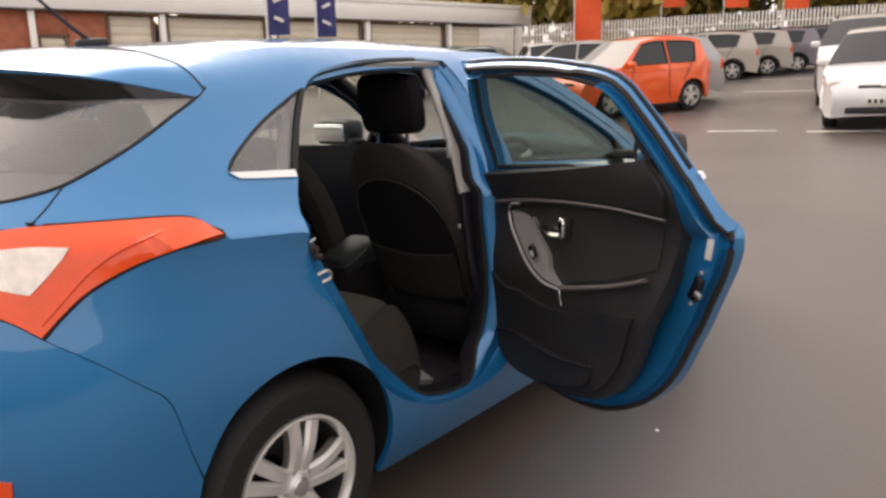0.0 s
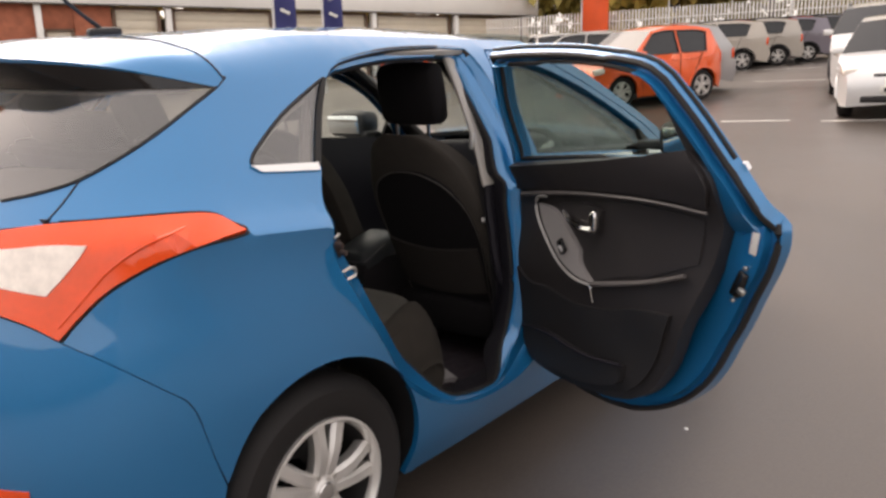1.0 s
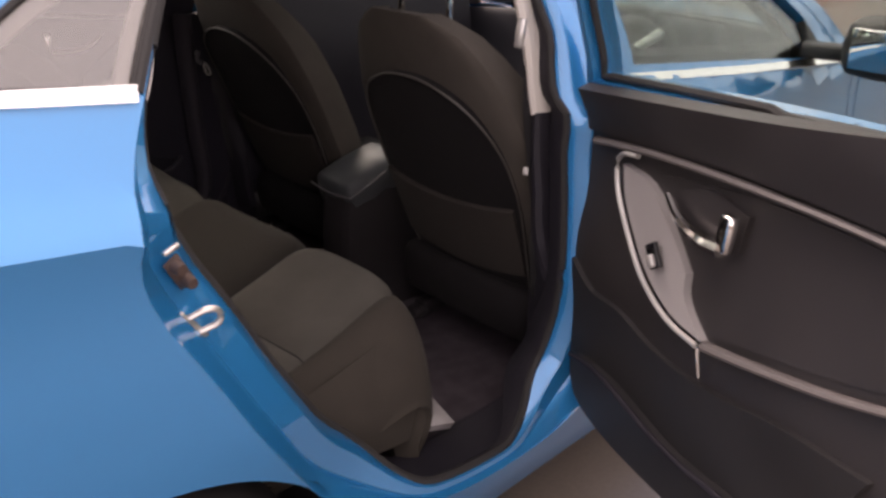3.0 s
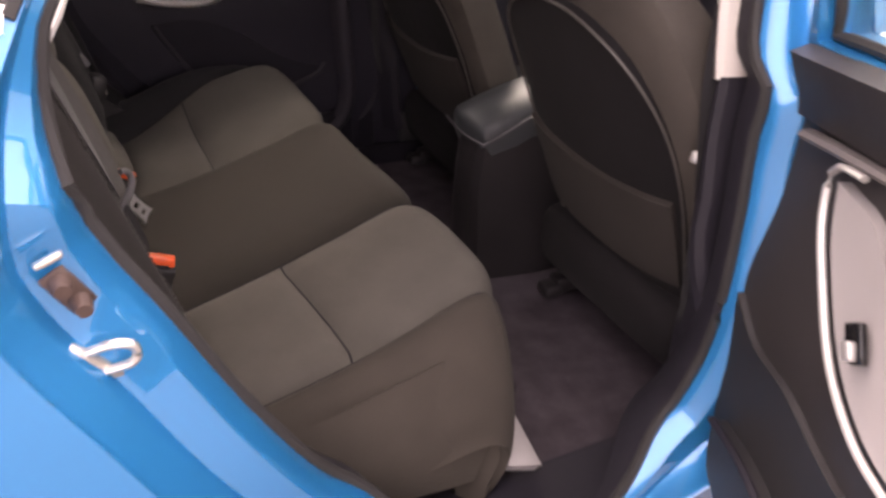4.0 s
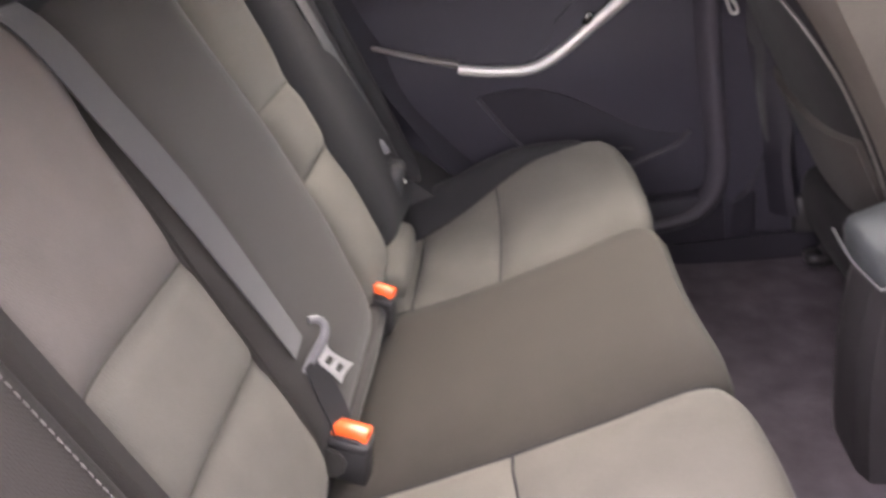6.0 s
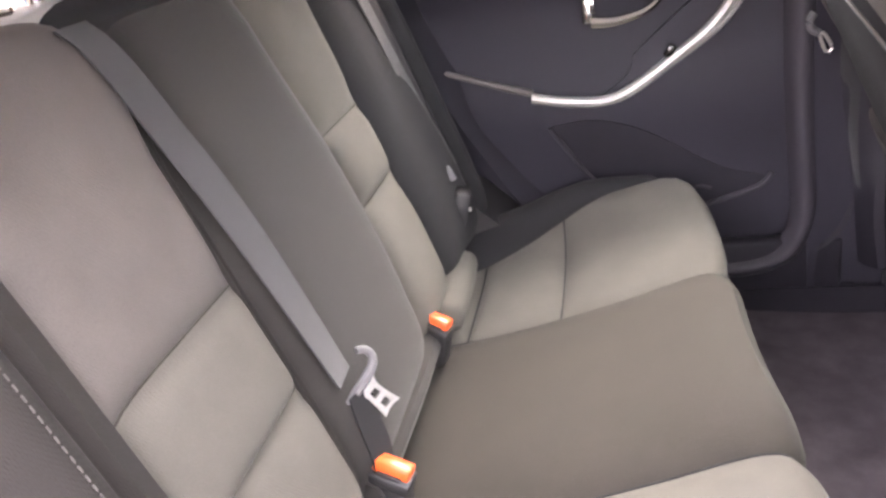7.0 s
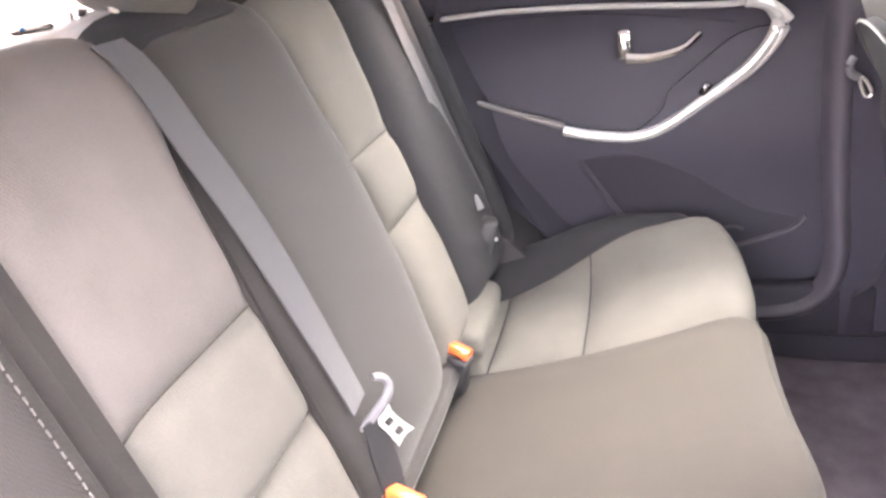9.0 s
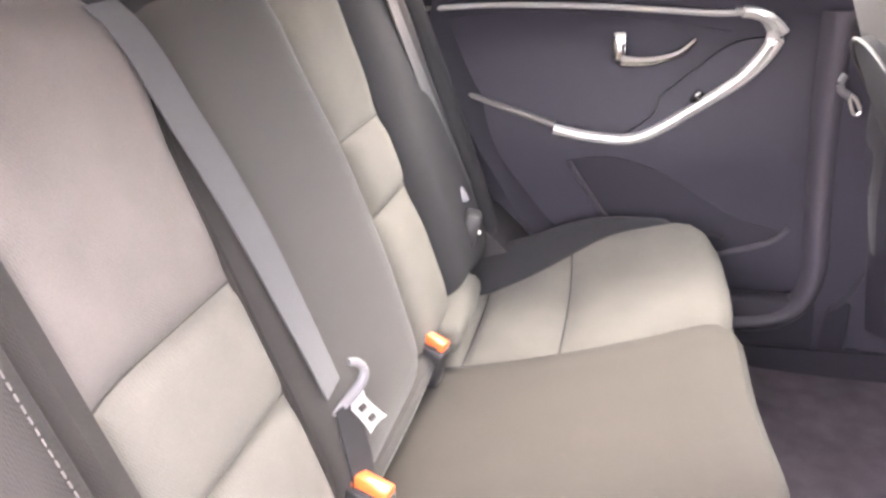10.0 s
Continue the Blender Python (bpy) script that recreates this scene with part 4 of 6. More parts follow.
    for dz in (-.050, -.036, .044):
        sub("latch_screw", rbox(.011, .010, .011, .004, at(.140 - dz * .45, .842 + dz, .066)), STEEL, latch)
    sub("white_label", rbox(.020, .004, .056, .001, at(.098, .945, .0635) @ Matrix.Rotation(radians(-8), 4, "Y")), TAG_WHITE, lid, "small white sticker")
    return lid


rear_door(True)
rear_door(False)

for flip in (False, True):
    m = (lambda bm: mirrored(bm)) if flip else (lambda bm: bm)
    fd = part("front_door", m(panel(skin, inset(FRONT_CUT, .006), [FWINDOW], thick=.035, step=.05)), BLUE, car)
    part("door_glass", m(panel(sk(.015), inset(FWINDOW, -.004), thick=.004, step=.1)), GLASS, fd, "greenish door glass")
    belt = chain([(2.12, 1.0), (1.6, 1.022), (1.06, 1.056)], [(1.06, 1.056), (1.06, 1.040)], [(1.06, 1.040), (1.6, 1.006), (2.12, .984)], [(2.12, .984), (2.12, 1.0)])
    part("belt_moulding", m(panel(skin, belt, thick=.012, lift=.006, step=.04)), CHROME, fd, "chrome belt moulding")
    part("outer_handle", m(rbox(.20, .028, .030, .012, pose(1.22, -.892, .90))), BLUE, fd)
    inner = chain([(1.10, 1.072), (2.1, 1.004)], [(2.1, 1.004), (2.12, .6), (2.0, .40)], [(2.0, .40), (1.15, .40)], [(1.15, .40), (1.10, 1.072)])
    def lining(x, z):
        return (x, -.70 + .02 * math.sin(z * 9), z)
    part("door_trim", m(panel(lining, inner, thick=.05, step=.1)), TRIM_DARK, fd, "dark inner door trim")
    part("trim_strip", m(tube(spline([(1.15, -.665, .90), (1.5, -.66, .945), (1.85, -.66, .95), (2.05, -.67, .93)], .04), .010, 8)), SATIN, fd, "satin trim strip")
    mx, my, mz, mw = (1.93, -.965, 1.088, .27) if flip else (1.86, -1.02, 1.070, .20)
    mirror = part("door_mirror", m(rbox(.17, mw, .155, .055, pose(mx, my, mz, 0, 0, -8), cuts=5)), BLACK, fd, "dark door mirror")
    part("mirror_glass", m(rbox(.008, mw - .060, .098, .003, pose(mx - .086, my, mz, 0, -7, -8))), MIRROR, mirror, "mirror glass")
    part("mirror_foot", m(rbox(.10, .16, .04, .015, pose(1.93, -.86, 1.035, 0, 0, 20))), BLACK, mirror)
    corner = chain([(2.09, .995), (1.97, 1.10)], [(1.97, 1.10), (1.96, 1.0)], [(1.96, 1.0), (2.09, .995)])
    part("mirror_corner", m(panel(sk(-.002), corner, thick=.02, step=.05)), BLACK, fd)
    # striker and rubber stop on the rear jamb
    st = part("striker", m(rbox(.018, .012, .066, .006, pose(.112, -.803, .846, 0, -38, 10))), STEEL, car, "bright steel door striker")
    hoop = tube(spline([(.108, -.806, .862), (.128, -.811, .869), (.143, -.812, .866), (.148, -.812, .857), (.143, -.812, .846), (.120, -.806, .838)], .006), .0046, 8)
    part("striker_hoop", m(hoop), STEEL, st)
    stop = part("door_stop", m(rbox(.024, .006, .046, .003, pose(.106, -.798, .924, 0, -28, 8))), RUSTY, car, "worn brown rubber stop")
    for kx, kz in ((.101, .934), (.113, .912)):
        part("stop_knob", m(tube([(kx, -.800, kz), (kx + .002, -.815, kz - .001)], lambda q: .0100 - .003 * q, 12)), RUSTY, stop)
    part("stop_clip", m(rbox(.024, .008, .007, .003, pose(.097, -.803, .958, 0, -18, 8))), STEEL, car, "bright clip")
    # centre pillar
    if flip:
        cover = chain([(.845, .24), (1.12, .24)], [(1.12, .24), (1.10, 1.02)], [(1.10, 1.02), (.885, 1.02)], [(.885, 1.02), (.885, .75), (.905, .24)])
        part("pillar_cover", m(panel(lambda x, z: (-x, -.672 + .010 * math.sin(x * 20), z), [(-p[0], p[1]) for p in cover], thick=.03, step=.1)), FAR_TRIM, car, "dark centre-pillar cover")
        sweep = spline([(.868, 1.02), (.872, .80), (.884, .60), (.892, .50), (.880, .425), (.845, .378), (.79, .356), (.70, .350), (.55, .352)], .03)
        def guard(k, t):
            a, b = sweep[max(0, k - 1)], sweep[min(len(sweep) - 1, k + 1)]
            d = (b - a).normalized()
            p = sweep[k] + Vector((d.y, -d.x)) * (t * (.034 - .010 * k / len(sweep)))
            return (p.x, -.652 - .030 * t * t, p.y)
        part("sill_guard", m(sheet(guard, range(len(sweep)), lin(-1, 1, 8), .012)), PILLAR_TRIM, car, "grey pillar and sill guard")
        part("sill_wall", m(rbox(.75, .05, .19, .02, pose(.60, -.690, .325))), TRIM_DARK, car)
    part("pillar_trim", m(tube(spline([(.985, -.655, .965), (.985, -.615, 1.10), (.975, -.560, 1.25), (.955, -.500, 1.41)], .04), .042, 12, flat=.45)), TRIM_LIGHT, car, "pale upper pillar trim")
    part("pillar_base", m(tube(spline([(.990, -.655, .97), (.992, -.672, .80), (1.0, -.69, .60), (1.03, -.70, .36)], .04), lambda s: .045 + .03 * s, 12, flat=.45)), TRIM_DARK, car, "dark lower pillar trim")
    part("front_belt", m(tube(spline([(.962, -.628, 1.06), (.955, -.650, .90), (.965, -.668, .70), (1.0, -.68, .45)], .03), .020, 8, flat=.12)), BELT if flip else DARK_CLOTH, car, "grey front seat belt")
    if flip:
        tongue = part("belt_tongue", m(tube(spline([(.876, -.615, .914), (.869, -.612, .902), (.872, -.612, .886), (.886, -.612, .877)], .008), .0075, 8)), GRIP, car, "grey belt tongue grip")
        rg = [(.887, .876), (.897, .872), (.909, .847), (.898, .843)]
        part("tongue_plate", m(tube(spline([(x, -.610, z) for x, z in rg], .008, closed=True), .0034, 8, closed=True)), STEEL, tongue, "steel tongue plate")
    else:
        part("belt_tongue", rbox(.012, .014, .018, .004, pose(.945, -.650, .845, 0, 12, 20)), SATIN, car, "silver belt tongue")
    part("belt_anchor", m(rbox(.035, .022, .06, .008, pose(.952, -.606, 1.12, 0, 8, 10))), SATIN, car, "silver belt anchor")


# ---- cabin shell ----
def shell(name, f, us, vs, mat, label="", thick=.01):
    return part(name, sheet(f, us, vs, thick), mat, car, label)


shell("headlining", lambda x, s: (x, s * (half(x, TOP) - .02), TOP - .030 - droop(x, TOP) * s * s + (lerp(CROWN, x) - TOP) * (1 - s * s)), lin(-.06, 1.40, 14), lin(-1, 1, 12), LINING, "pale headlining")
FLOOR = ((.55, .30), (.80, .245), (1.2, .235), (2.2, .26), (2.45, .50))
part("carpet", sheet(lambda x, y: (x, y, lerp(FLOOR, x) + .012 * math.exp(-((y - .03) / .13) ** 4) * (1 if x > .72 else 0)), lin(.50, 2.45, 26), lin(-.69, .69, 36), .02), CARPET, car, "dark carpet")
shell("firewall", lambda z, y: (2.46, y, z), lin(.2, 1.0, 3), lin(-.72, .72, 4), CARPET)
shell("boot_floor", lambda x, y: (x, y, .40), lin(-.66, .20, 4), lin(-.5, .5, 4), CARPET)
for flip in (False, True):
    m = (lambda bm: mirrored(bm)) if flip else (lambda bm: bm)
    q = chain([(-.50, .42), (.06, .42), (.10, .80)], [(.10, .80), (.08, 1.08)], [(.08, 1.08), (-.52, 1.08)], [(-.52, 1.08), (-.50, .42)])
    part("quarter_trim", m(panel(lambda u, z: (u, -.60, z), q, thick=.03, step=.15)), TRIM_DARK, car)
    up = chain([(-.10, 1.10), (.11, 1.11), (.235, 1.345)], [(.235, 1.345), (.15, 1.42)], [(.15, 1.42), (.0, 1.42)], [(.0, 1.42), (-.06, 1.35), (-.30, 1.26), (-.45, 1.19)], [(-.45, 1.19), (-.45, 1.10), (-.10, 1.10)])
    hole = inset(QUARTER, .012)
    part("quarter_pillar_trim", m(panel(sk(.05), up, [hole], thick=.02, step=.08)), LINING, car, "pale rear pillar trim")
    part("sill_trim", m(sheet(lambda x, t: (x, -.80 + .13 * t, .322 - .02 * t + .05 * math.exp(-((x - .45) / .10) ** 2)), lin(.42, 1.0, 10), lin(0, 1, 4), .05)), TRIM_DARK, car, "dark sill scuff trim")
    # thin satin tube added as the highlight on the sill's edge
    part("sill_glint", m(tube([(x, -half(x, .34) + .034, .350 + .10 * max(0, .56 - x) ** 1.5) for x in lin(.47, .60, 6)], .0035, 6)), SATIN, car, "bright line for the sill's edge highlight")
    part("sill_trim", m(sheet(lambda x, t: (x, -.79 + .12 * t, .32 - .02 * t), lin(1.1, 2.1, 5), lin(0, 1, 3), .05)), TRIM_DARK, car)
    part("inner_sill", m(sheet(lambda x, z: (x, -.68, z), lin(.45, 2.3, 5), lin(.2, .300, 2), .02)), TRIM_DARK, car)
    wa, wb, wc = Vector((.708, -.556, .376)), Vector((.716, -.683, .318)), Vector((.638, -.658, .328))
    part("base_wedge", m(sheet(lambda s, t: wa.lerp(wc.lerp(wb, s), t) + Vector((.008, -.010, .006)) * math.sin(math.pi * s) * t, lin(0, 1, 6), lin(.02, 1, 6), .02)), PULL_GREY, car, "grey seat-base cover")
    part("front_pillar_trim", m(tube(spline([(1.40, -.505, 1.435), (1.62, -.56, 1.33), (1.90, -.625, 1.17), (2.16, -.675, 1.01)], .05), .045, 10, flat=.6)), TRIM_GREY, car, "grey windscreen-pillar trim")
    part("rail_trim", m(tube(spline([(.20, -.50, 1.405), (.55, -.52, 1.420), (1.0, -.515, 1.430), (1.40, -.505, 1.435)], .05), .030, 8, flat=.6)), TRIM_LIGHT, car, "pale roof-rail lining")
# parcel shelf behind the bench
part("parcel_shelf", sheet(lambda x, y: (x, y * (1 - .55 * max(0, -x - .22)), 1.085 + .01 * math.cos(y * 4)), lin(-.50, -.075, 6), lin(-.56, .56, 8), .02), LINING, car, "pale parcel shelf")
# dashboard and steering wheel
part("dashboard", sheet(lambda t, y: (1.86 + .14 * math.cos(t * 1.9) + .30 * t, y, .55 + .46 * math.sin(t * 1.25) - .03 * (y / .7) ** 2), lin(-.1, 1.35, 12), lin(-.70, .70, 14), .03), TRIM_DARK, car, "dark moulded dashboard")
part("binnacle", rbox(.22, .36, .09, .04, pose(1.93, -.34, 1.02)), TRIM_DARK, car)
wheel = thing("steering_wheel", "black and silver three-spoke steering wheel", "steering wheel", pose(1.70, -.34, .93, 0, -62, 0))
part("rim", tube([(.185 * math.cos(a), .185 * math.sin(a), 0) for a in lin(0, 2 * math.pi, 40)[:-1]], .016, 10, closed=True), BLACK, wheel)
part("hub", rbox(.15, .15, .06, .03, pose(0, 0, .02)), BLACK, wheel)
for a in (0, 130, 230):
    part("spoke", tube([(.05 * math.cos(radians(a + 90)), .05 * math.sin(radians(a + 90)), .015), (.18 * math.cos(radians(a + 90)), .18 * math.sin(radians(a + 90)), 0)], .018, 8, flat=.5), SATIN, wheel, "silver spoke")
part("column", tube([(0, 0, .04), (0, 0, .30)], .035, 10), BLACK, wheel)

# ---- rear bench ----
bench = thing("rear_bench_seat", "rear bench in light grey cloth inserts and dark charcoal cloth", "car seat", pose(0, 0, 0))
CUX = ((0, .15), (.3, .33), (.6, .55), (.78, .682), (.87, .735), (.94, .745), (1.0, .668))
CUZ = ((0, .478), (.3, .505), (.6, .556), (.78, .588), (.87, .570), (.94, .505), (1.0, .38))


def cushion_at(a, y):
    x, z = lerp(CUX, a), lerp(CUZ, a)
    k = abs(y)
    drop = max(0, k - .55) / .13
    z -= .16 * min(1, drop) ** 2.0 * (.35 + .65 * min(1, a * 1.2)) if y < 0 else .06 * min(1, drop) ** 2
    if y < 0:
        z += .012 * math.exp(-((k - .53) / .05) ** 2) * (1 - a * .6)
    else:
        # the far bolster swells in the middle and runs out towards a rounded front corner
        z += (.062 + .050 * math.exp(-((a - .5) / .22) ** 2)) * math.exp(-((k - .60) / .10) ** 2) * (1 - a * .6)
        x -= .085 * max(0, (y - .46) / .20) ** 2 * a * a
    x -= .03 * (k / .6) ** 4 * a + .074 * a ** 3 / (1 + math.exp(-(y + .14) / .09))
    x -= .010 * a ** 3 * math.exp(-((y - .05) / .20) ** 2)
    if y < 0:
        x += .040 * min(1, max(0, (k - .25) / .27)) * math.exp(-((a - .45) / .22) ** 2)
    if y < -.42:
        x -= .035 * min(1, (k - .42) / .14) ** 2 * a
    return (x, y, z)


lo_n = lambda a: -.262 + .080 * min(1, a / .85)
hi_f = lambda a: .198 + .055 * min(1, a / .85)
out_n = lambda a: -.565 + .050 * min(1, a / .85)
out_f = lambda a: .445 + .215 * a
SEAM, FAR_SEAM = .435, .405
part("base", sheet(lambda x, y: (x, y, .30 + .14 * min(1, max(0, (x - .2) / .3))), lin(.16, .715, 8), lin(-.60, .64, 10), .08), DARK_CLOTH, bench)
part("seat_insert", pad(cushion_at, .135, SEAM, out_n, lo_n), LIGHT_CLOTH, bench, "light grey cloth seat insert")
part("seat_insert", pad(cushion_at, SEAM, .955, out_n, lo_n, na=26), LIGHT_CLOTH, bench, "light grey cloth seat insert")
part("seat_insert", pad(cushion_at, .135, FAR_SEAM, hi_f, out_f), LIGHT_CLOTH, bench, "light grey cloth seat insert")
part("seat_insert", pad(cushion_at, FAR_SEAM, .955, hi_f, out_f, na=26), LIGHT_CLOTH, bench, "light grey cloth seat insert")
part("seat_insert", pad(cushion_at, .005, .130, hi_f, out_f, puff=.034, na=12, p=2.5), LIGHT_CLOTH, bench, "light grey rear pad")
part("seat_insert", pad(cushion_at, .005, .130, out_n, lo_n, puff=.034, na=12, p=2.5), LIGHT_CLOTH, bench, "light grey rear pad")
part("rear_roll", rbox(.080, .27, .070, .034, pose(.190, .315, .535, -4, 10, 3), cuts=5), LIGHT_CLOTH, bench, "light grey roll behind the far insert")
part("centre_cushion", pad(cushion_at, .02, 1.0, lo_n, hi_f, puff=.016, na=30, p=8), MID_CLOTH, bench, "brown-grey centre cushion")
# added brown roll fills the otherwise black gap below the backrest
part("rear_filler", tube([(.183 - .02 * abs(y) , y, .540) for y in lin(-.24, .19, 12)], .027, 10), BACK_CLOTH, bench, "brown-grey filler in the gap behind the centre cushion")
# near skirt and bolster lighter than the far ones: door light put into cloth
part("front_skirt", pad(cushion_at, .958, 1.0, -.56, lo_n, puff=.004, na=6), LIT_SIDE_CLOTH, bench)
part("front_skirt", pad(cushion_at, .958, 1.0, hi_f, .60, puff=.004, na=6), MID_CLOTH, bench)
part("outer_bolster", pad(cushion_at, .0, 1.0, -.690, out_n, puff=.014, na=26), LIT_SIDE_CLOTH, bench, "outer bolster, lightened on the open-door side")
part("outer_bolster", pad(cushion_at, .0, .985, out_f, .715, puff=.014, na=26), DARK_CLOTH, bench, "outer bolster, darkened on the shaded far side")
# the near side of the cushion, down to the sill
FRONT_EDGE = ((0, (.672, -.575, .560)), (.35, (.662, -.600, .500)), (.75, (.632, -.634, .423)), (1, (.590, -.662, .351)))
REAR_EDGE = ((0, (.22, -.61, .46)), (1, (.25, -.676, .42)))


def side_at(s, t):
    a, b = (Vector(tuple(lerp(tuple((q, v[i]) for q, v in e), t) for i in range(3))) for e in (REAR_EDGE, FRONT_EDGE))
    p = a.lerp(b, s)
    p.y = min(p.y, a.y + (b.y - a.y) * s ** 2.5) - .010 * math.sin(math.pi * t)
    return p


part("side_panel", sheet(side_at, lin(0, 1, 16), lin(0, 1, 10), .03), LIT_SIDE_CLOTH, bench)


def seam(f, pts, r=.0013):
    return tube([Vector(f(a, b)) - normal_at(f, a, b) * .0095 for a, b in spline(pts, .03)], r, 6)


for pts in ([(SEAM, out_n(SEAM)), (SEAM, lo_n(SEAM))], [(FAR_SEAM, hi_f(FAR_SEAM)), (FAR_SEAM, out_f(FAR_SEAM))], [(a, lo_n(a)) for a in lin(.02, .97, 12)], [(a, hi_f(a)) for a in lin(.02, .97, 12)], [(a, out_n(a)) for a in lin(.02, .97, 12)], [(a, out_f(a)) for a in lin(.02, .97, 12)], [(.133, out_n(.1)), (.133, lo_n(.1))], [(.133, hi_f(.1)), (.133, out_f(.1))]):
    part("seam", seam(cushion_at, pts, .0019), DARK_CLOTH, bench)

BAX = ((0, -.075), (.06, -.025), (.13, .022), (.25, .057), (.5, .118), (.75, .172), (.88, .188), (1.0, .150))
BAZ = ((0, 1.172), (.06, 1.178), (.13, 1.150), (.25, 1.045), (.5, .842), (.75, .662), (1.0, .485))


def back_at(a, y):
    x, z = lerp(BAX, a), lerp(BAZ, a)
    x += .035 * math.exp(-((abs(y) - .58) / .07) ** 2) * min(1, a * 5)
    return (x, y, z)


def back_a(z):
    lo, hi = .06, 1.0
    for _ in range(40):
        mid = (lo + hi) / 2
        lo, hi = (mid, hi) if lerp(BAZ, mid) > z else (lo, mid)
    return lo


near_in = lambda a: lerp(((0, -.250), (.20, -.250), (.27, -.259), (1, -.261)), a)
zn1, zn2, zf1, zf2 = back_a(.882), back_a(.742), back_a(.925), back_a(.80)
lowest = .99
for lo, hi in ((.02, zn1), (zn1, zn2), (zn2, lowest)):
    part("back_insert", pad(back_at, lo, hi, -.505, near_in, puff=.014, na=22, p=8), UPPER_CLOTH if lo < .1 else LIGHT_CLOTH, bench, "light grey cloth back insert")
far_in = lambda a: lerp(((0, .050), (.13, .064), (.275, .086), (.42, .108), (.60, .111), (.75, .098), (1, .090)), a)
for lo, hi in ((.02, zf1), (zf1, zf2), (zf2, lowest)):
    part("back_insert", pad(back_at, lo, hi, far_in, .288, puff=.012, na=22), LIGHT_CLOTH, bench, "light grey cloth back insert")
part("back_centre", pad(back_at, .02, lowest, lambda a: near_in(a) + .013, lambda a: far_in(a) - .003, puff=.016, na=30, p=8), BACK_CLOTH, bench, "brown-grey centre backrest")
part("split_gap", pad(back_at, .02, lowest, lambda a: near_in(a) - .001, lambda a: near_in(a) + .014, puff=-.006, sink=.010, na=20, nb=3), BOLSTER_CLOTH, bench)
# dark pad added where the top of the seat back lies in shade
part("top_shade", pad(back_at, .035, .128, -.300, .040, puff=.022, na=12), DARK_CLOTH, bench, "charcoal pad standing in for shade along the seat-back top")
part("back_strip", pad(back_at, .02, lowest, -.556, -.508, puff=.006, na=24, nb=6), BOLSTER_CLOTH, bench)
part("back_bolster", pad(back_at, .02, lowest, -.690, -.560, puff=.026, na=26), BOLSTER_CLOTH, bench, "grey outer back bolster with stitching")
part("back_bolster", pad(back_at, .02, lowest, .291, .545, puff=.022, na=26), DARK_CLOTH, bench, "charcoal outer back bolster")
part("back_side", pad(back_at, .02, lowest, .548, .69, puff=.005, na=26), DARK_CLOTH, bench)
for z in (zn1, zn2):
    part("seam", seam(back_at, [(z, -.505), (z, -.262)]), MID_CLOTH, bench)
for z in (zf1, zf2):
    part("seam", seam(back_at, [(z, far_in(z)), (z, .288)]), MID_CLOTH, bench)
part("back_shell", sheet(lambda a, y: Vector(back_at(a, y)) - Vector((.085 if a > .1 else .03, 0, .02)), lin(.02, 1, 10), lin(-.60, .60, 8), .03), CARPET, bench)
st = bmesh.new()
for i in range(80):
    a = .10 + .85 * i / 80
    p = Vector(back_at(a, -.588)) + normal_at(lambda s, t: back_at(s, t), a, -.588) * .024
    q = Vector(back_at(a + .0065, -.588)) + normal_at(lambda s, t: back_at(s, t), a, -.588) * .024
    tube([p, q], .0009, 5, st)
part("stitching", st, THREAD, bench, "pale stitch line")


def headrest(y, w, h, z, x, mat, label, roll=0):
    rest = part("headrest", rbox(.105, w, h, .045, pose(x, y, z, roll, -14, 0), cuts=6), mat, bench, label)
    for d in (-.06, .06):
        part("headrest_post", tube([(x + .02, y + d, z - h / 2 - .05), (x + .005, y + d, z - h / 2 + .03)], .006, 8), CHROME, rest)


headrest(-.140, .150, .17, 1.262, -.020, LIGHT_CLOTH, "grey cloth headrest", -22)
headrest(.062, .19, .12, 1.212, -.055, MID_CLOTH, "dark low centre headrest")
headrest(.31, .27, .17, 1.252, -.055, LIGHT_CLOTH, "grey cloth headrest")
# bezel colour made pale for the daylight falling through the rear window
latch = part("release_latch", rbox(.075, .15, .030, .013, pose(-.045, -.275, 1.178, 8, 0, 0)), PULL_GREY, bench, "seat-back release bezel, paled for rear-window light")
part("latch_button", tube([(-.035, -.235, 1.186), (-.032, -.235, 1.205)], .013, 12), CHROME, latch, "chrome release button")
part("latch_ring", tube([(-.02 + .018 * math.cos(q), -.315 + .018 * math.sin(q), 1.198) for q in lin(0, 6.283, 16)[:-1]], .004, 6, closed=True), CHROME, latch)


# ---- belts and buckles ----
def buckle(y, x, z, turn, label):
    b = thing("belt_buckle", label, "belt buckle", pose(x, y, z, 8, 14, 0) @ pose(0, 0, 0, 0, 0, 90 + turn), group="rear belt buckles")
    part("housing", rbox(.030, .056, .090, .008, pose(0, 0, -.046)), BLACK, b)
    part("collar", rbox(.034, .059, .020, .006, pose(0, 0, -.012)), BLACK, b)
    part("push_button", rbox(.026, .052, .019, .005, pose(.004, 0, .003, 0, 20, 0)), ORANGE_PUSH, b, "orange-red push button")
    part("slot", rbox(.005, .034, .004, .001, pose(-.012, 0, .002)), BLACK, b)
    return b


buckle(.125, .202, .577, -16, "black buckle with an orange push button beside the far seat")
nb = buckle(-.227, .219, .578, -10, "black buckle with an orange push button and green tag")
part("green_tag", rbox(.012, .022, .012, .003, pose(-.010, .024, -.075)), GREEN_TAG, nb, "green plastic tag")
lt = part("care_label", rbox(.002, .014, .032, .0008, pose(-.034, .040, -.030, 0, -30, 60)), TAG_WHITE, nb, "small white printed label")

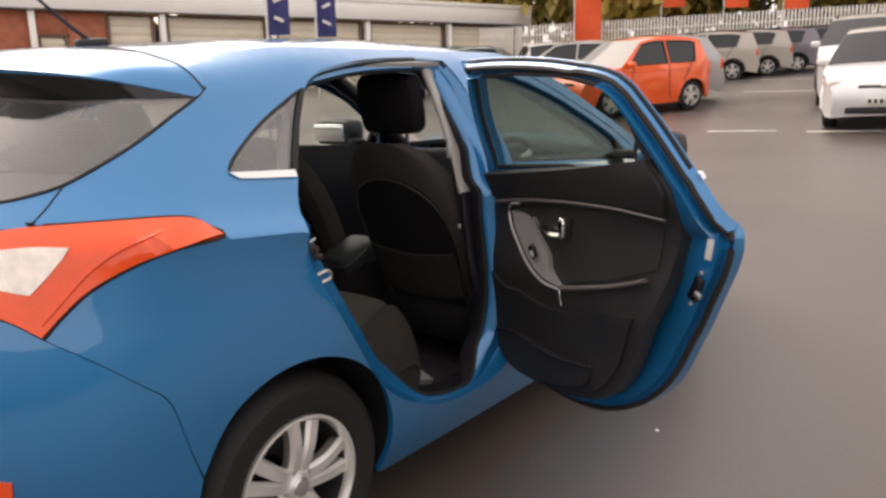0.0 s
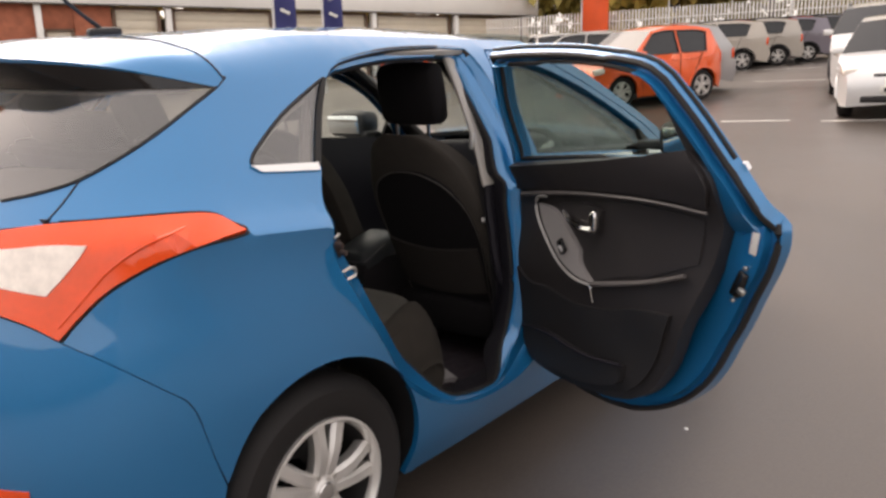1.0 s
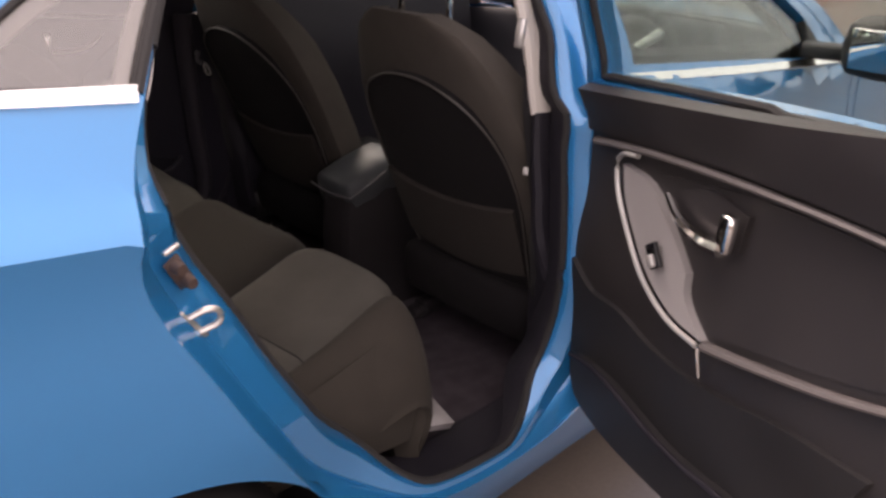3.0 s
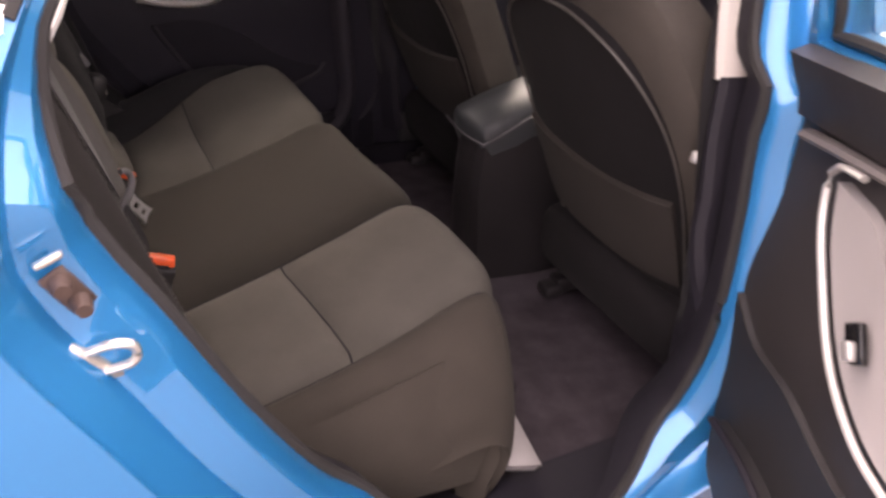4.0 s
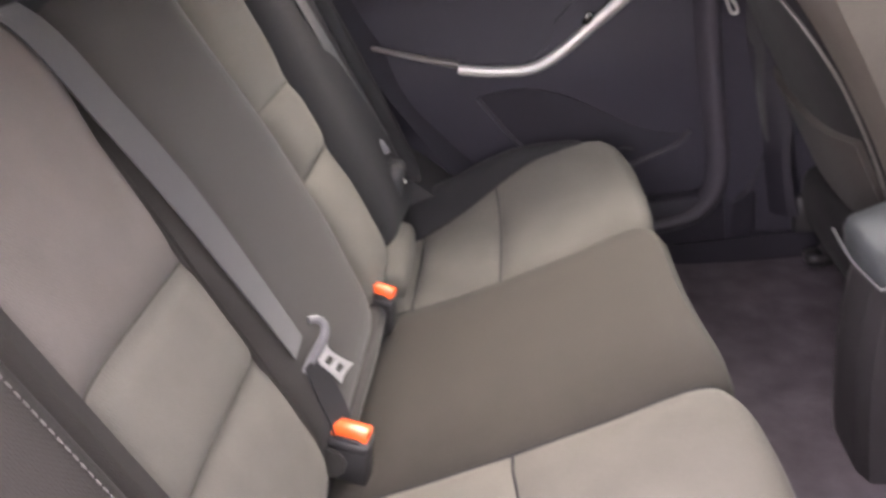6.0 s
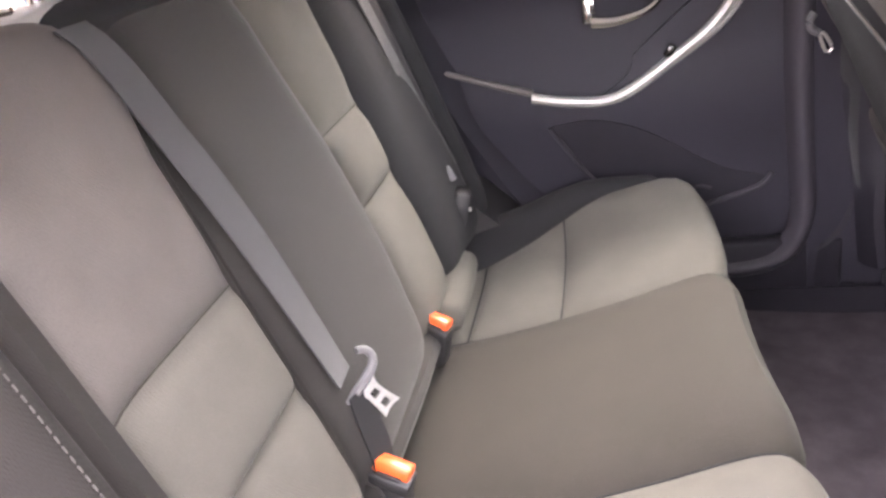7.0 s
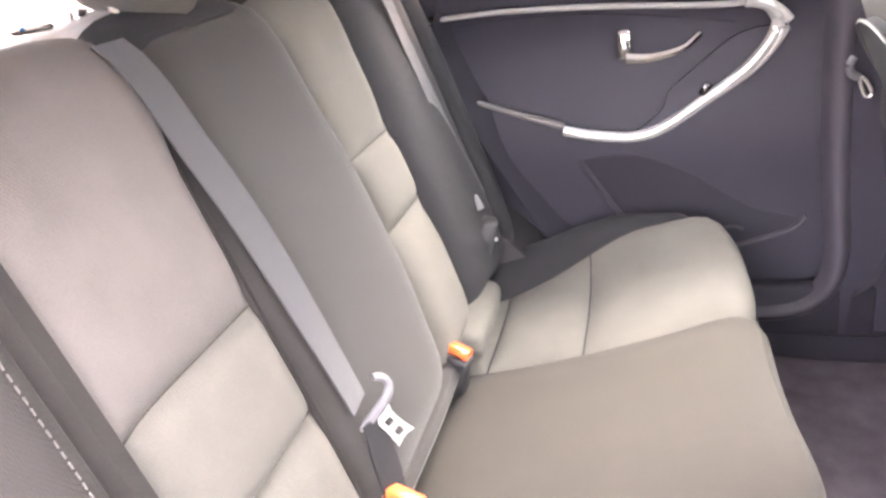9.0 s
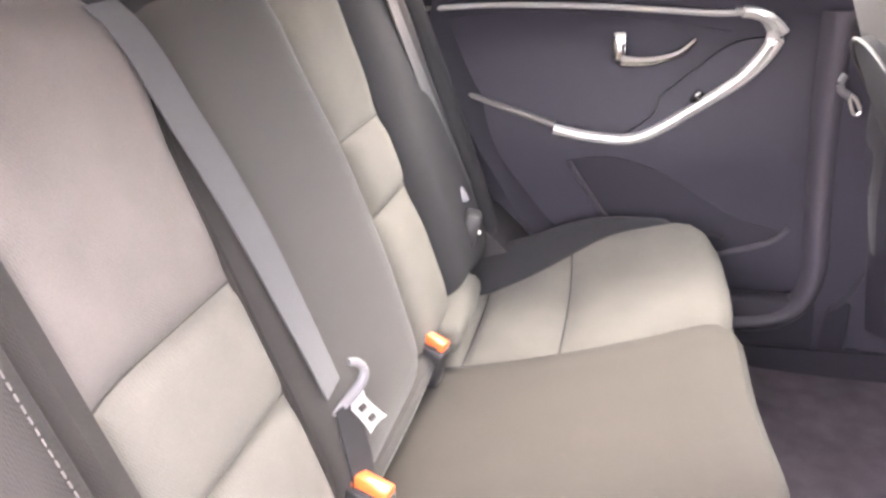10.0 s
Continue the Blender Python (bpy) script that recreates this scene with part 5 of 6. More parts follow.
belt = thing("centre_seat_belt", "grey webbing centre seat belt over the backrest with a steel tongue", "seat belt", pose(0, 0, 0))


def belt_at(s, t):
    a = .112 + .578 * s
    y = lerp(((.085, -.276), (.16, -.262), (.32, -.236), (.45, -.222), (.70, -.205)), a) + t * .0245
    p = Vector(back_at(a, y)) + normal_at(back_at, a, y) * (.0175 + .005 * math.sin(math.pi * s) + .003 * t * math.sin(4 * s))
    return p


part("webbing", sheet(belt_at, lin(0, 1, 30), lin(-1, 1, 4), .002), BELT, belt)
tz = Vector((-.51, -.18, .84)).normalized()
ty = Vector((.38, .65, .65))
ty = (ty - tz * ty.dot(tz)).normalized()
tp = Matrix.Translation((.190, -.192, .694)) @ Matrix((ty.cross(tz), ty, tz)).transposed().to_4x4()
at_t = lambda pts: [tp @ Vector(v) for v in spline(pts, .006)]
tg = part("tongue_cover", tube(at_t([(0, -.030, .014), (0, -.034, .002), (0, -.022, -.004), (0, .0, -.004), (0, .022, -.001), (0, .034, .008), (0, .034, .022), (0, .026, .030)]), lambda q: .0072 - .002 * abs(2 * q - 1), 8), GRIP, belt, "grey plastic tongue grip")
ring = lambda y0, z0, y1, z1: chain([(y0, z0), (y1, z0)], [(y1, z0), (y1, z1)], [(y1, z1), (y0, z1)], [(y0, z1), (y0, z0)])
slots = [ring(-.0055, z - .0055, .0055, z + .0055) for z in (-.027, -.046)]
plate = chain([(-.020, -.006), (-.012, -.018), (-.0125, -.044), (-.015, -.060)], [(-.015, -.060), (-.004, -.057), (.004, -.057), (.015, -.060)], [(.015, -.060), (.0125, -.044), (.012, -.018), (.020, -.006)], [(.020, -.006), (-.020, -.006)], step=.012)
part("tongue_plate", panel(lambda y, z: tp @ Vector((0, y, z)), plate, slots, thick=.004, step=.02), ZINC, belt, "bright steel tongue with two slots")
tail = spline([(.190, -.200, .686), (.196, -.206, .640), (.205, -.212, .600), (.205, -.216, .560)], .02)
part("belt_tail", sheet(lambda k, t: tail[k] + Vector((.006 * t, .020 * t, 0)), range(len(tail)), lin(-1, 1, 4), .003), DARK_CLOTH, belt, "folded dark belt end")

far_belt = thing("far_seat_belt", "grey webbing seat belt hanging beside the far backrest", "seat belt", pose(0, 0, 0))


def far_at(s, t):
    a = .02 + .66 * s
    y = lerp(((0, .425), (.5, .462), (1, .510)), s) + t * .022
    return Vector(back_at(a, y)) + normal_at(back_at, a, y) * (.030 - .024 * s * s)


part("webbing", sheet(far_at, lin(0, 1, 26), lin(-1, 1, 3), .002), BELT, far_belt)
part("tongue_cover", tube(spline([(.188, .46, .70), (.176, .47, .72), (.168, .485, .705), (.180, .47, .665)], .01), .010, 8), GRIP, far_belt, "grey tongue grip")
part("belt_end", rbox(.035, .05, .075, .010, pose(.196, .455, .645, 0, 18, 12)), BLACK, far_belt, "black belt end fitting")
part("rivet", rbox(.008, .008, .008, .003, pose(.216, .448, .640)), STEEL, far_belt)


# ---- front seats ----
SEAT_CLOTH = weave("beige_grey_cloth", (0.056, 0.0490, 0.0425), sheen=.03)
PANEL_CLOTH = weave("dark_back_panel", (0.0085, 0.0076, 0.0085), sheen=.02)
HW = ((.40, .215), (.55, .250), (.75, .272), (.88, .270), (.97, .245), (1.05, .205), (1.11, .155), (1.145, .08))


def front_seat(y0, label):
    s = thing("front_seat", label, "car seat", pose(-.045, y0, 0), group="front seats")
    rear = lambda z: 1.03 - .45 * (z - .71) + .05 * max(0, z - .95)
    bm = bmesh.new()
    prev = None
    zs = [.40, .48, .58, .70, .80, .88, .94, .99, 1.03, 1.07, 1.105, 1.13, 1.145]
    for z in zs:
        w, x = lerp(HW, z), rear(z)
        th = .13 if z < 1.0 else .13 * math.sqrt(max(.05, (1.15 - z) / .15))
        ring = []
        for k in range(28):
            a = 2 * math.pi * k / 28
            c, q = math.cos(a), math.sin(a)
            px = x + th / 2 + .01 - th / 2 * math.copysign(abs(c) ** .7, c)
            py = w * math.copysign(abs(q) ** .62, q)
            if c < 0:
                px += .045 * abs(q) ** 4
            ring.append(bm.verts.new((px, py, z)))
        if prev:
            for k in range(28):
                bm.faces.new((prev[k], prev[(k + 1) % 28], ring[(k + 1) % 28], ring[k]))
        else:
            bm.faces.new(ring)
        prev = ring
    bm.faces.new(prev)
    part("backrest", bm, SEAT_CLOTH, s, "beige-grey cloth backrest")
    face = lambda d: (lambda y, z: (rear(z) + .006 - d + .05 * (abs(y) / .26) ** 4 * (1 if z < 2 else 0), y, z))
    edge = chain([(-.195, .45), (-.215, .60), (-.228, .75), (-.215, .87), (-.165, .955), (-.08, 1.0), (0, 1.01), (.08, 1.0), (.165, .955), (.215, .87), (.228, .75), (.215, .60), (.195, .45)], [(.195, .45), (-.195, .45)])
    fl = lambda u, z: face(.012)(-u, z)
    part("back_panel", panel(fl, edge, thick=.02, step=.04), PANEL_CLOTH, s, "dark rear panel of the backrest")
    part("piping", tube([face(.016)(-p[0], p[1]) for p in edge[:-8]], .0028, 6), PIPING, s, "grey piping")
    pocket = chain([(-.215, .722), (0, .700), (.215, .722)], [(.215, .722), (.212, .63), (.205, .535)], [(.205, .535), (0, .512), (-.205, .535)], [(-.205, .535), (-.212, .63), (-.215, .722)])
    fp = lambda u, z: face(.026)(-u, z)
    part("seat_pocket", panel(fp, pocket, thick=.012, step=.05), POCKET_CLOTH, s, "brown-grey map pocket")
    hr = part("headrest", rbox(.10, .285, .225, .055, pose(rear(1.12) + .088, 0, 1.285, 0, -10, 0), cuts=7), PANEL_CLOTH, s, "black headrest")
    for d in (-.075, .075):
        part("headrest_post", tube([(rear(1.10) + .085, d, 1.08), (rear(1.12) + .085, d, 1.20)], .007, 8), CHROME, hr)
    part("seat_cushion", rbox(.54, .50, .17, .06, pose(1.36, 0, .44, 0, -6, 0), cuts=5), PANEL_CLOTH, s)
    part("side_cover", rbox(.46, .03, .10, .014, pose(1.32, -.245 if y0 < 0 else .245, .36)), BLACK, s)
    for d in (-.20, .20):
        rail = part("seat_rail", rbox(.62, .045, .045, .01, pose(1.45, d, .275)), CONSOLE_DARK, s)
        part("rail_end", rbox(.055, .050, .034, .014, pose(1.135, d, .266)), CONSOLE_DARK, rail, "black rail end cap")
    part("rail_bolt", rbox(.014, .016, .014, .005, pose(1.225, .190 if y0 < 0 else -.190, .31)), CHROME, s)
    return s


front_seat(-.375, "driver's seat with dark back panel, map pocket and black headrest")
front_seat(.40, "passenger seat with dark back panel and black headrest")

# ---- centre console ----
con = thing("centre_console", "dark console with a silver-topped armrest box between the front seats", "console", pose(0, 0, 0))
CON = ((.20, .100, .952), (.32, .092, .940), (.46, .082, .935), (.56, .080, .940), (.61, .074, .948))


def console_at(z, q):
    w, x0 = lerp(tuple((c[0], c[1]) for c in CON), z), lerp(tuple((c[0], c[2]) for c in CON), z)
    c, n = math.cos(q), math.sin(q)
    k = (abs(c) ** 7 + abs(n) ** 7) ** (-1 / 7)
    return ((x0 + 1.84) / 2 - k * c * (1.84 - x0) / 2, .022 + k * n * w, z)


bm = bmesh.new()
turns = [math.atan2(math.sin(a) * .16, math.cos(a)) for a in lin(0, 2 * math.pi, 64)[:-1]]
rows = [[bm.verts.new(console_at(z, q)) for q in turns] for z in (.20, .26, .32, .39, .46, .51, .56, .59, .61)]
for a, b in zip(rows, rows[1:]):
    for k in range(64):
        bm.faces.new((a[k], a[(k + 1) % 64], b[(k + 1) % 64], b[k]))
bm.faces.new(rows[-1])
part("box", bm, CONSOLE_DARK, con, "dark flared console box")
bm = rbox(.24, .172, .125, .042, pose(1.060, .038, .622, 0, -16, 0), cuts=6)
part("armrest", bm, CONSOLE_LID, con, "silver-grey armrest lid")
# pale tubes stand in for the highlights along the lid's edges
part("lid_glint", tube(spline([(.938, .125, .612), (.934, .035, .606), (.938, -.054, .612)], .02), .0025, 6), GRIP, con, "pale line for the lid's edge highlight")
part("lid_glint", tube(spline([(.938, -.056, .612), (1.0, -.060, .640), (1.06, -.060, .668)], .02), .0025, 6), GRIP, con)
part("handbrake", tube(spline([(1.45, -.03, .62), (1.25, -.03, .68)], .05), .016, 10), BLACK, con)
part("gear_lever", tube(spline([(1.72, .03, .60), (1.70, .03, .74)], .04), .014, 10), BLACK, con)


# ---- the other cars of the lot ----
DARK_GLASS = surface("dark_car_glass", (0.02, 0.022, 0.024), 0.06, vary=0.1, bump=0.0, rough_vary=0.02)
PLATE = surface("number_plate", (0.75, 0.74, 0.68), 0.45, vary=0.05, bump=0.0)
LOT_WHEELS = {}


def lot_car(name, label, L, W, H, colour, at, suv=False, group="parked cars"):
    """A parked car; local x runs from its tail (0) to its nose (L)."""
    body = paint("paint_" + name + "_%d" % len(bpy.data.materials), colour, metal=.2)
    c = thing(name, label, "car", at, group=group)
    r = .205 * H if suv else .205 * H
    b = .67 * H if suv else .64 * H
    tail = [(.02 * L, .22), (0, .45), (.004 * L, .40 * H), (.02 * L, b)]
    rscr = [(.02 * L, b), ((.055 if suv else .10) * L, .94 * H)]
    roof = [((.055 if suv else .10) * L, .94 * H), (.22 * L, .99 * H), (.40 * L, H), (.56 * L, .955 * H)]
    scr = [(.56 * L, .955 * H), (.745 * L, b)]
    hood = [(.745 * L, b), (.87 * L, .60 * H), (.955 * L, .52 * H)]
    nose = [(.955 * L, .52 * H), (.99 * L, .42 * H), (L, .30 * H), (.985 * L, .20)]
    def hw(x, z):
        f = min(1, .80 + .9 * min(x, L - x) / L * 2.2)
        f = min(f, 1 - .10 * max(0, 1 - min(x, L - x) / (.12 * L)) ** 2)
        return W / 2 * min(f, 1) * (1 if z < b else 1 - .27 * (z - b) / (H - b)) * (1 - .06 * max(0, .5 - z))
    side = lambda x, z: (x, -hw(x, z), z)
    low = [(.985 * L, .20), (.93 * L, .19)]
    outline = chain(list(reversed(tail)), arc(.19 * L, r, r * 1.16, 180, 0), [(.19 * L + r * 1.16, .20), (.81 * L - r * 1.16, .20)], arc(.81 * L, r, r * 1.16, 180, 0), [(.93 * L, .20), (.985 * L, .20)],
                    list(reversed(nose)), list(reversed(hood)), list(reversed(scr)), list(reversed(roof)), list(reversed(rscr)), step=.12)
    wz = b + .02 * H
    w1 = chain([(.17 * L, wz), (.365 * L, wz)], [(.365 * L, wz), (.365 * L, .945 * H)], [(.365 * L, .945 * H), (.20 * L, .93 * H), (.14 * L, .90 * H)], [(.14 * L, .90 * H), (.17 * L, wz)], step=.12)
    w2 = chain([(.385 * L, wz), (.68 * L, wz)], [(.68 * L, wz), (.555 * L, .915 * H)], [(.555 * L, .915 * H), (.47 * L, .945 * H), (.385 * L, .948 * H)], [(.385 * L, .948 * H), (.385 * L, wz)], step=.12)
    for flip in (0, 1):
        m = mirrored if flip else (lambda q: q)
        part("body_side", m(panel(side, outline, [w1, w2], thick=.03, step=.16)), body, c)
        for w in (w1, w2):
            part("side_window", m(panel(lambda x, z: (x, -hw(x, z) + .012, z), w, thick=.01, step=.3)), DARK_GLASS, c)
        part("headlamp", m(rbox(.22, .26, .12, .04, pose(.945 * L, -hw(.93 * L, .5) + .14, .49 * H, 0, 10, 22))), LAMP_CLEAR, c)
        part("tail_lamp", m(rbox(.10, .14, .24, .03, pose(.025 * L, -hw(.03 * L, .8) + .07, .56 * H))), LAMP_RED, c)
        part("door_mirror", m(rbox(.12, .18, .12, .04, pose(.685 * L, -W / 2 - .07, b + .05))), body, c)
        part("sill", m(rbox(.50 * L, .06, .10, .02, pose(.5 * L, -W / 2 + .05, .21))), BLACK, c)
        on = lambda x, z, d=.004: (x, -hw(x, z) - d, z)
        for run in ([(.375 * L, wz - .02), (.375 * L, .5 * b), (.36 * L, .26)], [(.655 * L, wz - .02), (.665 * L, .55 * b), (.655 * L, .30)], [(.17 * L + r, .5 * b + .08), (.20 * L, wz - .02)]):
            part("shut_line", m(tube([on(*p) for p in spline(run, .08)], .007, 5)), BLACK, c)
        for x in (.42 * L, .225 * L + r * .5):
            part("door_handle", m(rbox(.17, .035, .035, .012, Matrix.Translation(on(x, b - .10, .012)))), body, c)
        for cx in (.19 * L, .81 * L):
            lip = [on(*p, .012) for p in arc(cx, r, r * 1.17, 178, 2)]
            part("arch_lip", m(tube(lip, .028 if suv else .018, 6)), BLACK if suv else body, c)
        part("window_trim", m(tube([on(*p, .002) for p in (w1 + w1[:1])], .014, 5)), BLACK, c)
        part("window_trim", m(tube([on(*p, .002) for p in (w2 + w2[:1])], .014, 5)), BLACK, c)
        crease = [on(*p, .003) for p in spline([(.06 * L, b - .06), (.35 * L, b - .10), (.75 * L, b - .14), (.90 * L, .50 * H)], .15)]
        part("body_crease", m(tube(crease, .012, 6, flat=.5)), body, c)
        if suv:
            part("cladding", m(rbox(.36 * L, .05, .16, .03, pose(.5 * L, -W / 2 + .012, .31))), BLACK, c)
        part("wheel_well", m(rbox(.62 * L + 2 * r, .05, r, .02, pose(.5 * L, -W / 2 + .30, r + .05))), BLACK, c)
    def strip(run):
        pts = spline(run, .15)
        n = [j / 5 - 1 for j in range(11)]
        bm = bmesh.new()
        R = [[bm.verts.new((p.x, s * hw(p.x, p.y), p.y + .035 * (1 - s * s))) for s in n] for p in pts]
        for q, w in zip(R, R[1:]):
            for j in range(10):
                bm.faces.new((q[j], w[j], w[j + 1], q[j + 1]))
        return bm
    part("roof", strip(roof), body, c)
    part("bonnet", strip(hood), body, c)
    part("front_bumper", strip(nose), body, c)
    part("tailgate", strip(tail), body, c)
    part("windscreen", strip(scr), DARK_GLASS, c)
    part("rear_window", strip(rscr), DARK_GLASS, c)
    part("grille", rbox(.05, W * .42, .11, .03, pose(.985 * L, 0, .43 * H)), BLACK, c)
    part("badge", rbox(.02, .13, .07, .01, pose(.985 * L + .03, 0, .455 * H)), CHROME, c)
    part("bumper_bar", rbox(.06, W * .72, .07, .03, pose(.985 * L, 0, .30 * H, 0, 0, 0)), BLACK if suv else body, c)
    if suv:
        for q in (-1, 1):
            part("roof_rail", tube(spline([(.10 * L, q * W * .33, .985 * H), (.28 * L, q * W * .345, 1.02 * H), (.52 * L, q * W * .335, .995 * H)], .2), .022, 6), BLACK, c)
    part("lower_intake", rbox(.05, W * .60, .11, .03, pose(.99 * L, 0, .22 * H)), BLACK, c)
    part("number_plate", rbox(.012, .52, .11, .004, pose(L + .004, 0, .31 * H)), PLATE, c, "pale number plate with plain bars")
    part("number_plate", rbox(.012, .52, .11, .004, pose(-.004, 0, .36 * H)), PLATE, c)
    for k in range(6):
        part("plate_bar", rbox(.006, .045, .06, .001, pose(L + .011, -.19 + k * .075, .31 * H)), BLACK, c)
    key = round(r, 2)
    if key not in LOT_WHEELS:
        LOT_WHEELS[key] = wheel_meshes(r, .2, r * .66, 5, True, 24)
    for x, f in ((.19 * L, 0), (.81 * L, 0), (.19 * L, 1), (.81 * L, 1)):
        t = part("wheel", LOT_WHEELS[key][0], None, c)
        t.matrix_basis = pose(x, (1 if f else -1) * (W / 2 - .12), r, 0, 0, 180 if f else 0)
        for me in LOT_WHEELS[key][1:4]:
            part(me.name.split(".")[0], me, None, t)
    return c


def parked(x, y, turn, **k):
    return lot_car(at=on_ground(x, y, turn), **k)


# orange hatchback broadside, then rows behind
parked(15.50, 4.02, 153, name="orange_hatchback", label="bright orange small hatchback parked on wet asphalt", L=3.25, W=1.65, H=1.50, colour=(.95, .125, .015))
parked(17.2, 3.9, 118, name="silver_hatchback", label="silver hatchback parked behind the orange one", L=4.1, W=1.75, H=1.52, colour=(.42, .42, .42))
for i, (x, y, col, word) in enumerate(((25.2, 5.4, (.46, .41, .35), "beige"), (27.6, 5.0, (.42, .38, .33), "pale taupe"), (29.4, 4.5, (.17, .15, .18), "mauve-grey"), (31.4, 3.9, (.06, .06, .065), "black"))):
    parked(x, y, 112, name="parked_suv", label=word + " estate-bodied off-roader in the far row", L=4.3, W=1.80, H=1.54, colour=col, suv=True)
parked(19.3, 1.28, 192, name="white_suv", label="white off-roader facing the blue car", L=4.4, W=1.85, H=1.70, colour=(.78, .78, .77), suv=True)
parked(15.3, .13, 188, name="white_hatchback", label="white hatchback with a dark grille facing the blue car", L=3.9, W=1.70, H=1.45, colour=(.80, .80, .79))
for x, y, turn, col, word in ((17.0, 13.8, 40, (.05, .06, .16), "dark blue"), (19.6, 12.6, 40, (.10, .10, .11), "dark grey"), (22.0, 11.2, 40, (.62, .62, .62), "silver"), (21.0, 7.8, 100, (.45, .44, .41), "pale grey"), (22.5, 7.0, 100, (.05, .055, .06), "black")):
    parked(x, y, turn, name="parked_hatchback", label=word + " hatchback parked in front of the low building", L=4.0, W=1.72, H=1.48, colour=col)
parked(3.4, 13.2, 60, name="parked_hatchback", label="white hatchback parked near the garages", L=4.0, W=1.72, H=1.46, colour=(.70, .70, .69))

# white bay lines
for (x, y, turn, ln) in ((11.2, 1.5, -74, 1.0), (11.5, .0, -74, 1.2), (19.5, 3.2, -80, 1.6), (24.0, 6.0, -70, 5.0)):
    bm = rbox(ln, .10, .006, .002, on_ground(x, y, turn, .005))
    solo("bay_line", bm, WHITE_LINE, "worn white painted bay line on asphalt", "road marking", "bay lines", "structure")
solo("white_pebble", rbox(.022, .018, .014, .006, pose(1.444, -1.227, .007, 10, 0, 30)), TAG_WHITE, "small white pebble on the asphalt", "pebble")

# ---- low building with brick piers, cream roller doors and a white fascia ----
CREAM = surface("cream_render", (.82, .74, .62), .7, vary=.08, scale=1.5, fine=60, bump=.15)
FASCIA = surface("white_fascia", (.90, .87, .82), .45, vary=.05, scale=1.0, fine=80, bump=.05)
BRICK = surface("terracotta_brick", (.40, .13, .07), .8, vary=.3, scale=3, fine=40, bump=.4)
ROLLER = surface("cream_roller_door", (.80, .71, .56), .5, vary=.06, scale=2, fine=50, bump=.1)
P0, P1 = Vector((5.0, 31.8)), Vector((36.9, 21.8))
along = (P1 - P0).normalized()
turn_b = math.degrees(math.atan2(along.y, along.x))
LEN = (P1 - P0).length
Z0 = ground_z(15, 25) - .3
bld = thing("low_garage_building", "long low white building with brick piers and cream roller doors", "building", Matrix.Translation((P0.x, P0.y, Z0)) @ Matrix.Rotation(radians(turn_b), 4, "Z"))
EAVE = 4.42 - Z0
part("wall", rbox(LEN, .3, EAVE, .02, pose(LEN / 2, 6.0, EAVE / 2)), CREAM, bld)
part("end_wall", rbox(.3, 6.0, EAVE, .02, pose(LEN - .2, 3.1, EAVE / 2)), CREAM, bld)
part("end_wall", rbox(.3, 6.0, EAVE, .02, pose(.2, 3.1, EAVE / 2)), CREAM, bld)
part("roof", rbox(LEN + .6, 6.8, .25, .03, pose(LEN / 2, 3.0, EAVE + .95)), FASCIA, bld)
part("fascia", rbox(LEN + .6, .18, .92, .03, pose(LEN / 2, -.28, EAVE + .46)), FASCIA, bld, "white metal fascia")
part("gutter", rbox(LEN + .6, .12, .07, .02, pose(LEN / 2, -.34, EAVE + .02)), TRIM_GREY, bld)
FRAME_BROWN = surface("brown_door_frame", (.16, .095, .06), .6, vary=.15, scale=3, fine=60, bump=.1)


def bay_door(x0, x1, top):
    """A roller door of cream slats in a thin brown frame."""
    w = x1 - x0
    door = part("roller_door", rbox(w, .08, top, .01, pose((x0 + x1) / 2, .14, top / 2)), ROLLER, bld, "cream roller door")
    for j in range(11):
        part("slat", rbox(w - .04, .03, .26, .012, pose((x0 + x1) / 2, .09, .16 + j * (top - .1) / 11)), ROLLER, door)
    for x in (x0, x1):
        part("door_frame", rbox(.14, .16, top, .01, pose(x, .06, top / 2)), FRAME_BROWN, bld)
    part("door_frame", rbox(w, .16, .10, .01, pose((x0 + x1) / 2, .06, top + .05)), FRAME_BROWN, bld)


def infill(name, x0, x1, z0, z1, mat, label):
    part(name, rbox(x1 - x0, .22, z1 - z0, .01, pose((x0 + x1) / 2, .08, (z0 + z1) / 2)), mat, bld, label)


BAY = 4.93
for k in range(7):
    a = max(.1, 8.47 + (k - 2) * BAY)
    b = min(LEN - .1, 8.47 + (k - 1) * BAY)
    part("white_post", rbox(.24, .34, EAVE, .02, pose(a, -.12, EAVE / 2)), FASCIA, bld, "white steel post")
    if k < 2:
        infill("brick_panel", a + .12, a + 1.2, 0, EAVE, BRICK, "terracotta brick panel")
        bay_door(a + 1.25, b - 1.5, EAVE - .9)
        infill("brick_lintel", a + 1.2, b - 1.45, EAVE - .8, EAVE, BRICK, "terracotta brick lintel")
        infill("brick_panel", b - 1.45, b - .12, 0, EAVE, BRICK, "terracotta brick panel")
    elif k == 2:
        bay_door(a + .2, a + 1.2, EAVE - 1.0)
        infill("brick_lintel", a + .15, a + 1.26, EAVE - .9, EAVE, BRICK, "terracotta brick lintel")
        infill("brick_panel", a + 1.28, a + 2.70, 0, EAVE, BRICK, "terracotta brick panel")
        bay_door(a + 2.80, b - .35, EAVE - .12)
    else:
        bay_door(a + .25, b - .30, EAVE - .12)

# ---- banners and flags ----
BANNER = surface("blue_banner_cloth", (.035, .04, .16), .7, vary=.12, scale=3, fine=200, bump=.1)
ORANGE = surface("orange_flag_cloth", (.80, .10, .02), .7, vary=.1, scale=2, fine=200, bump=.1)
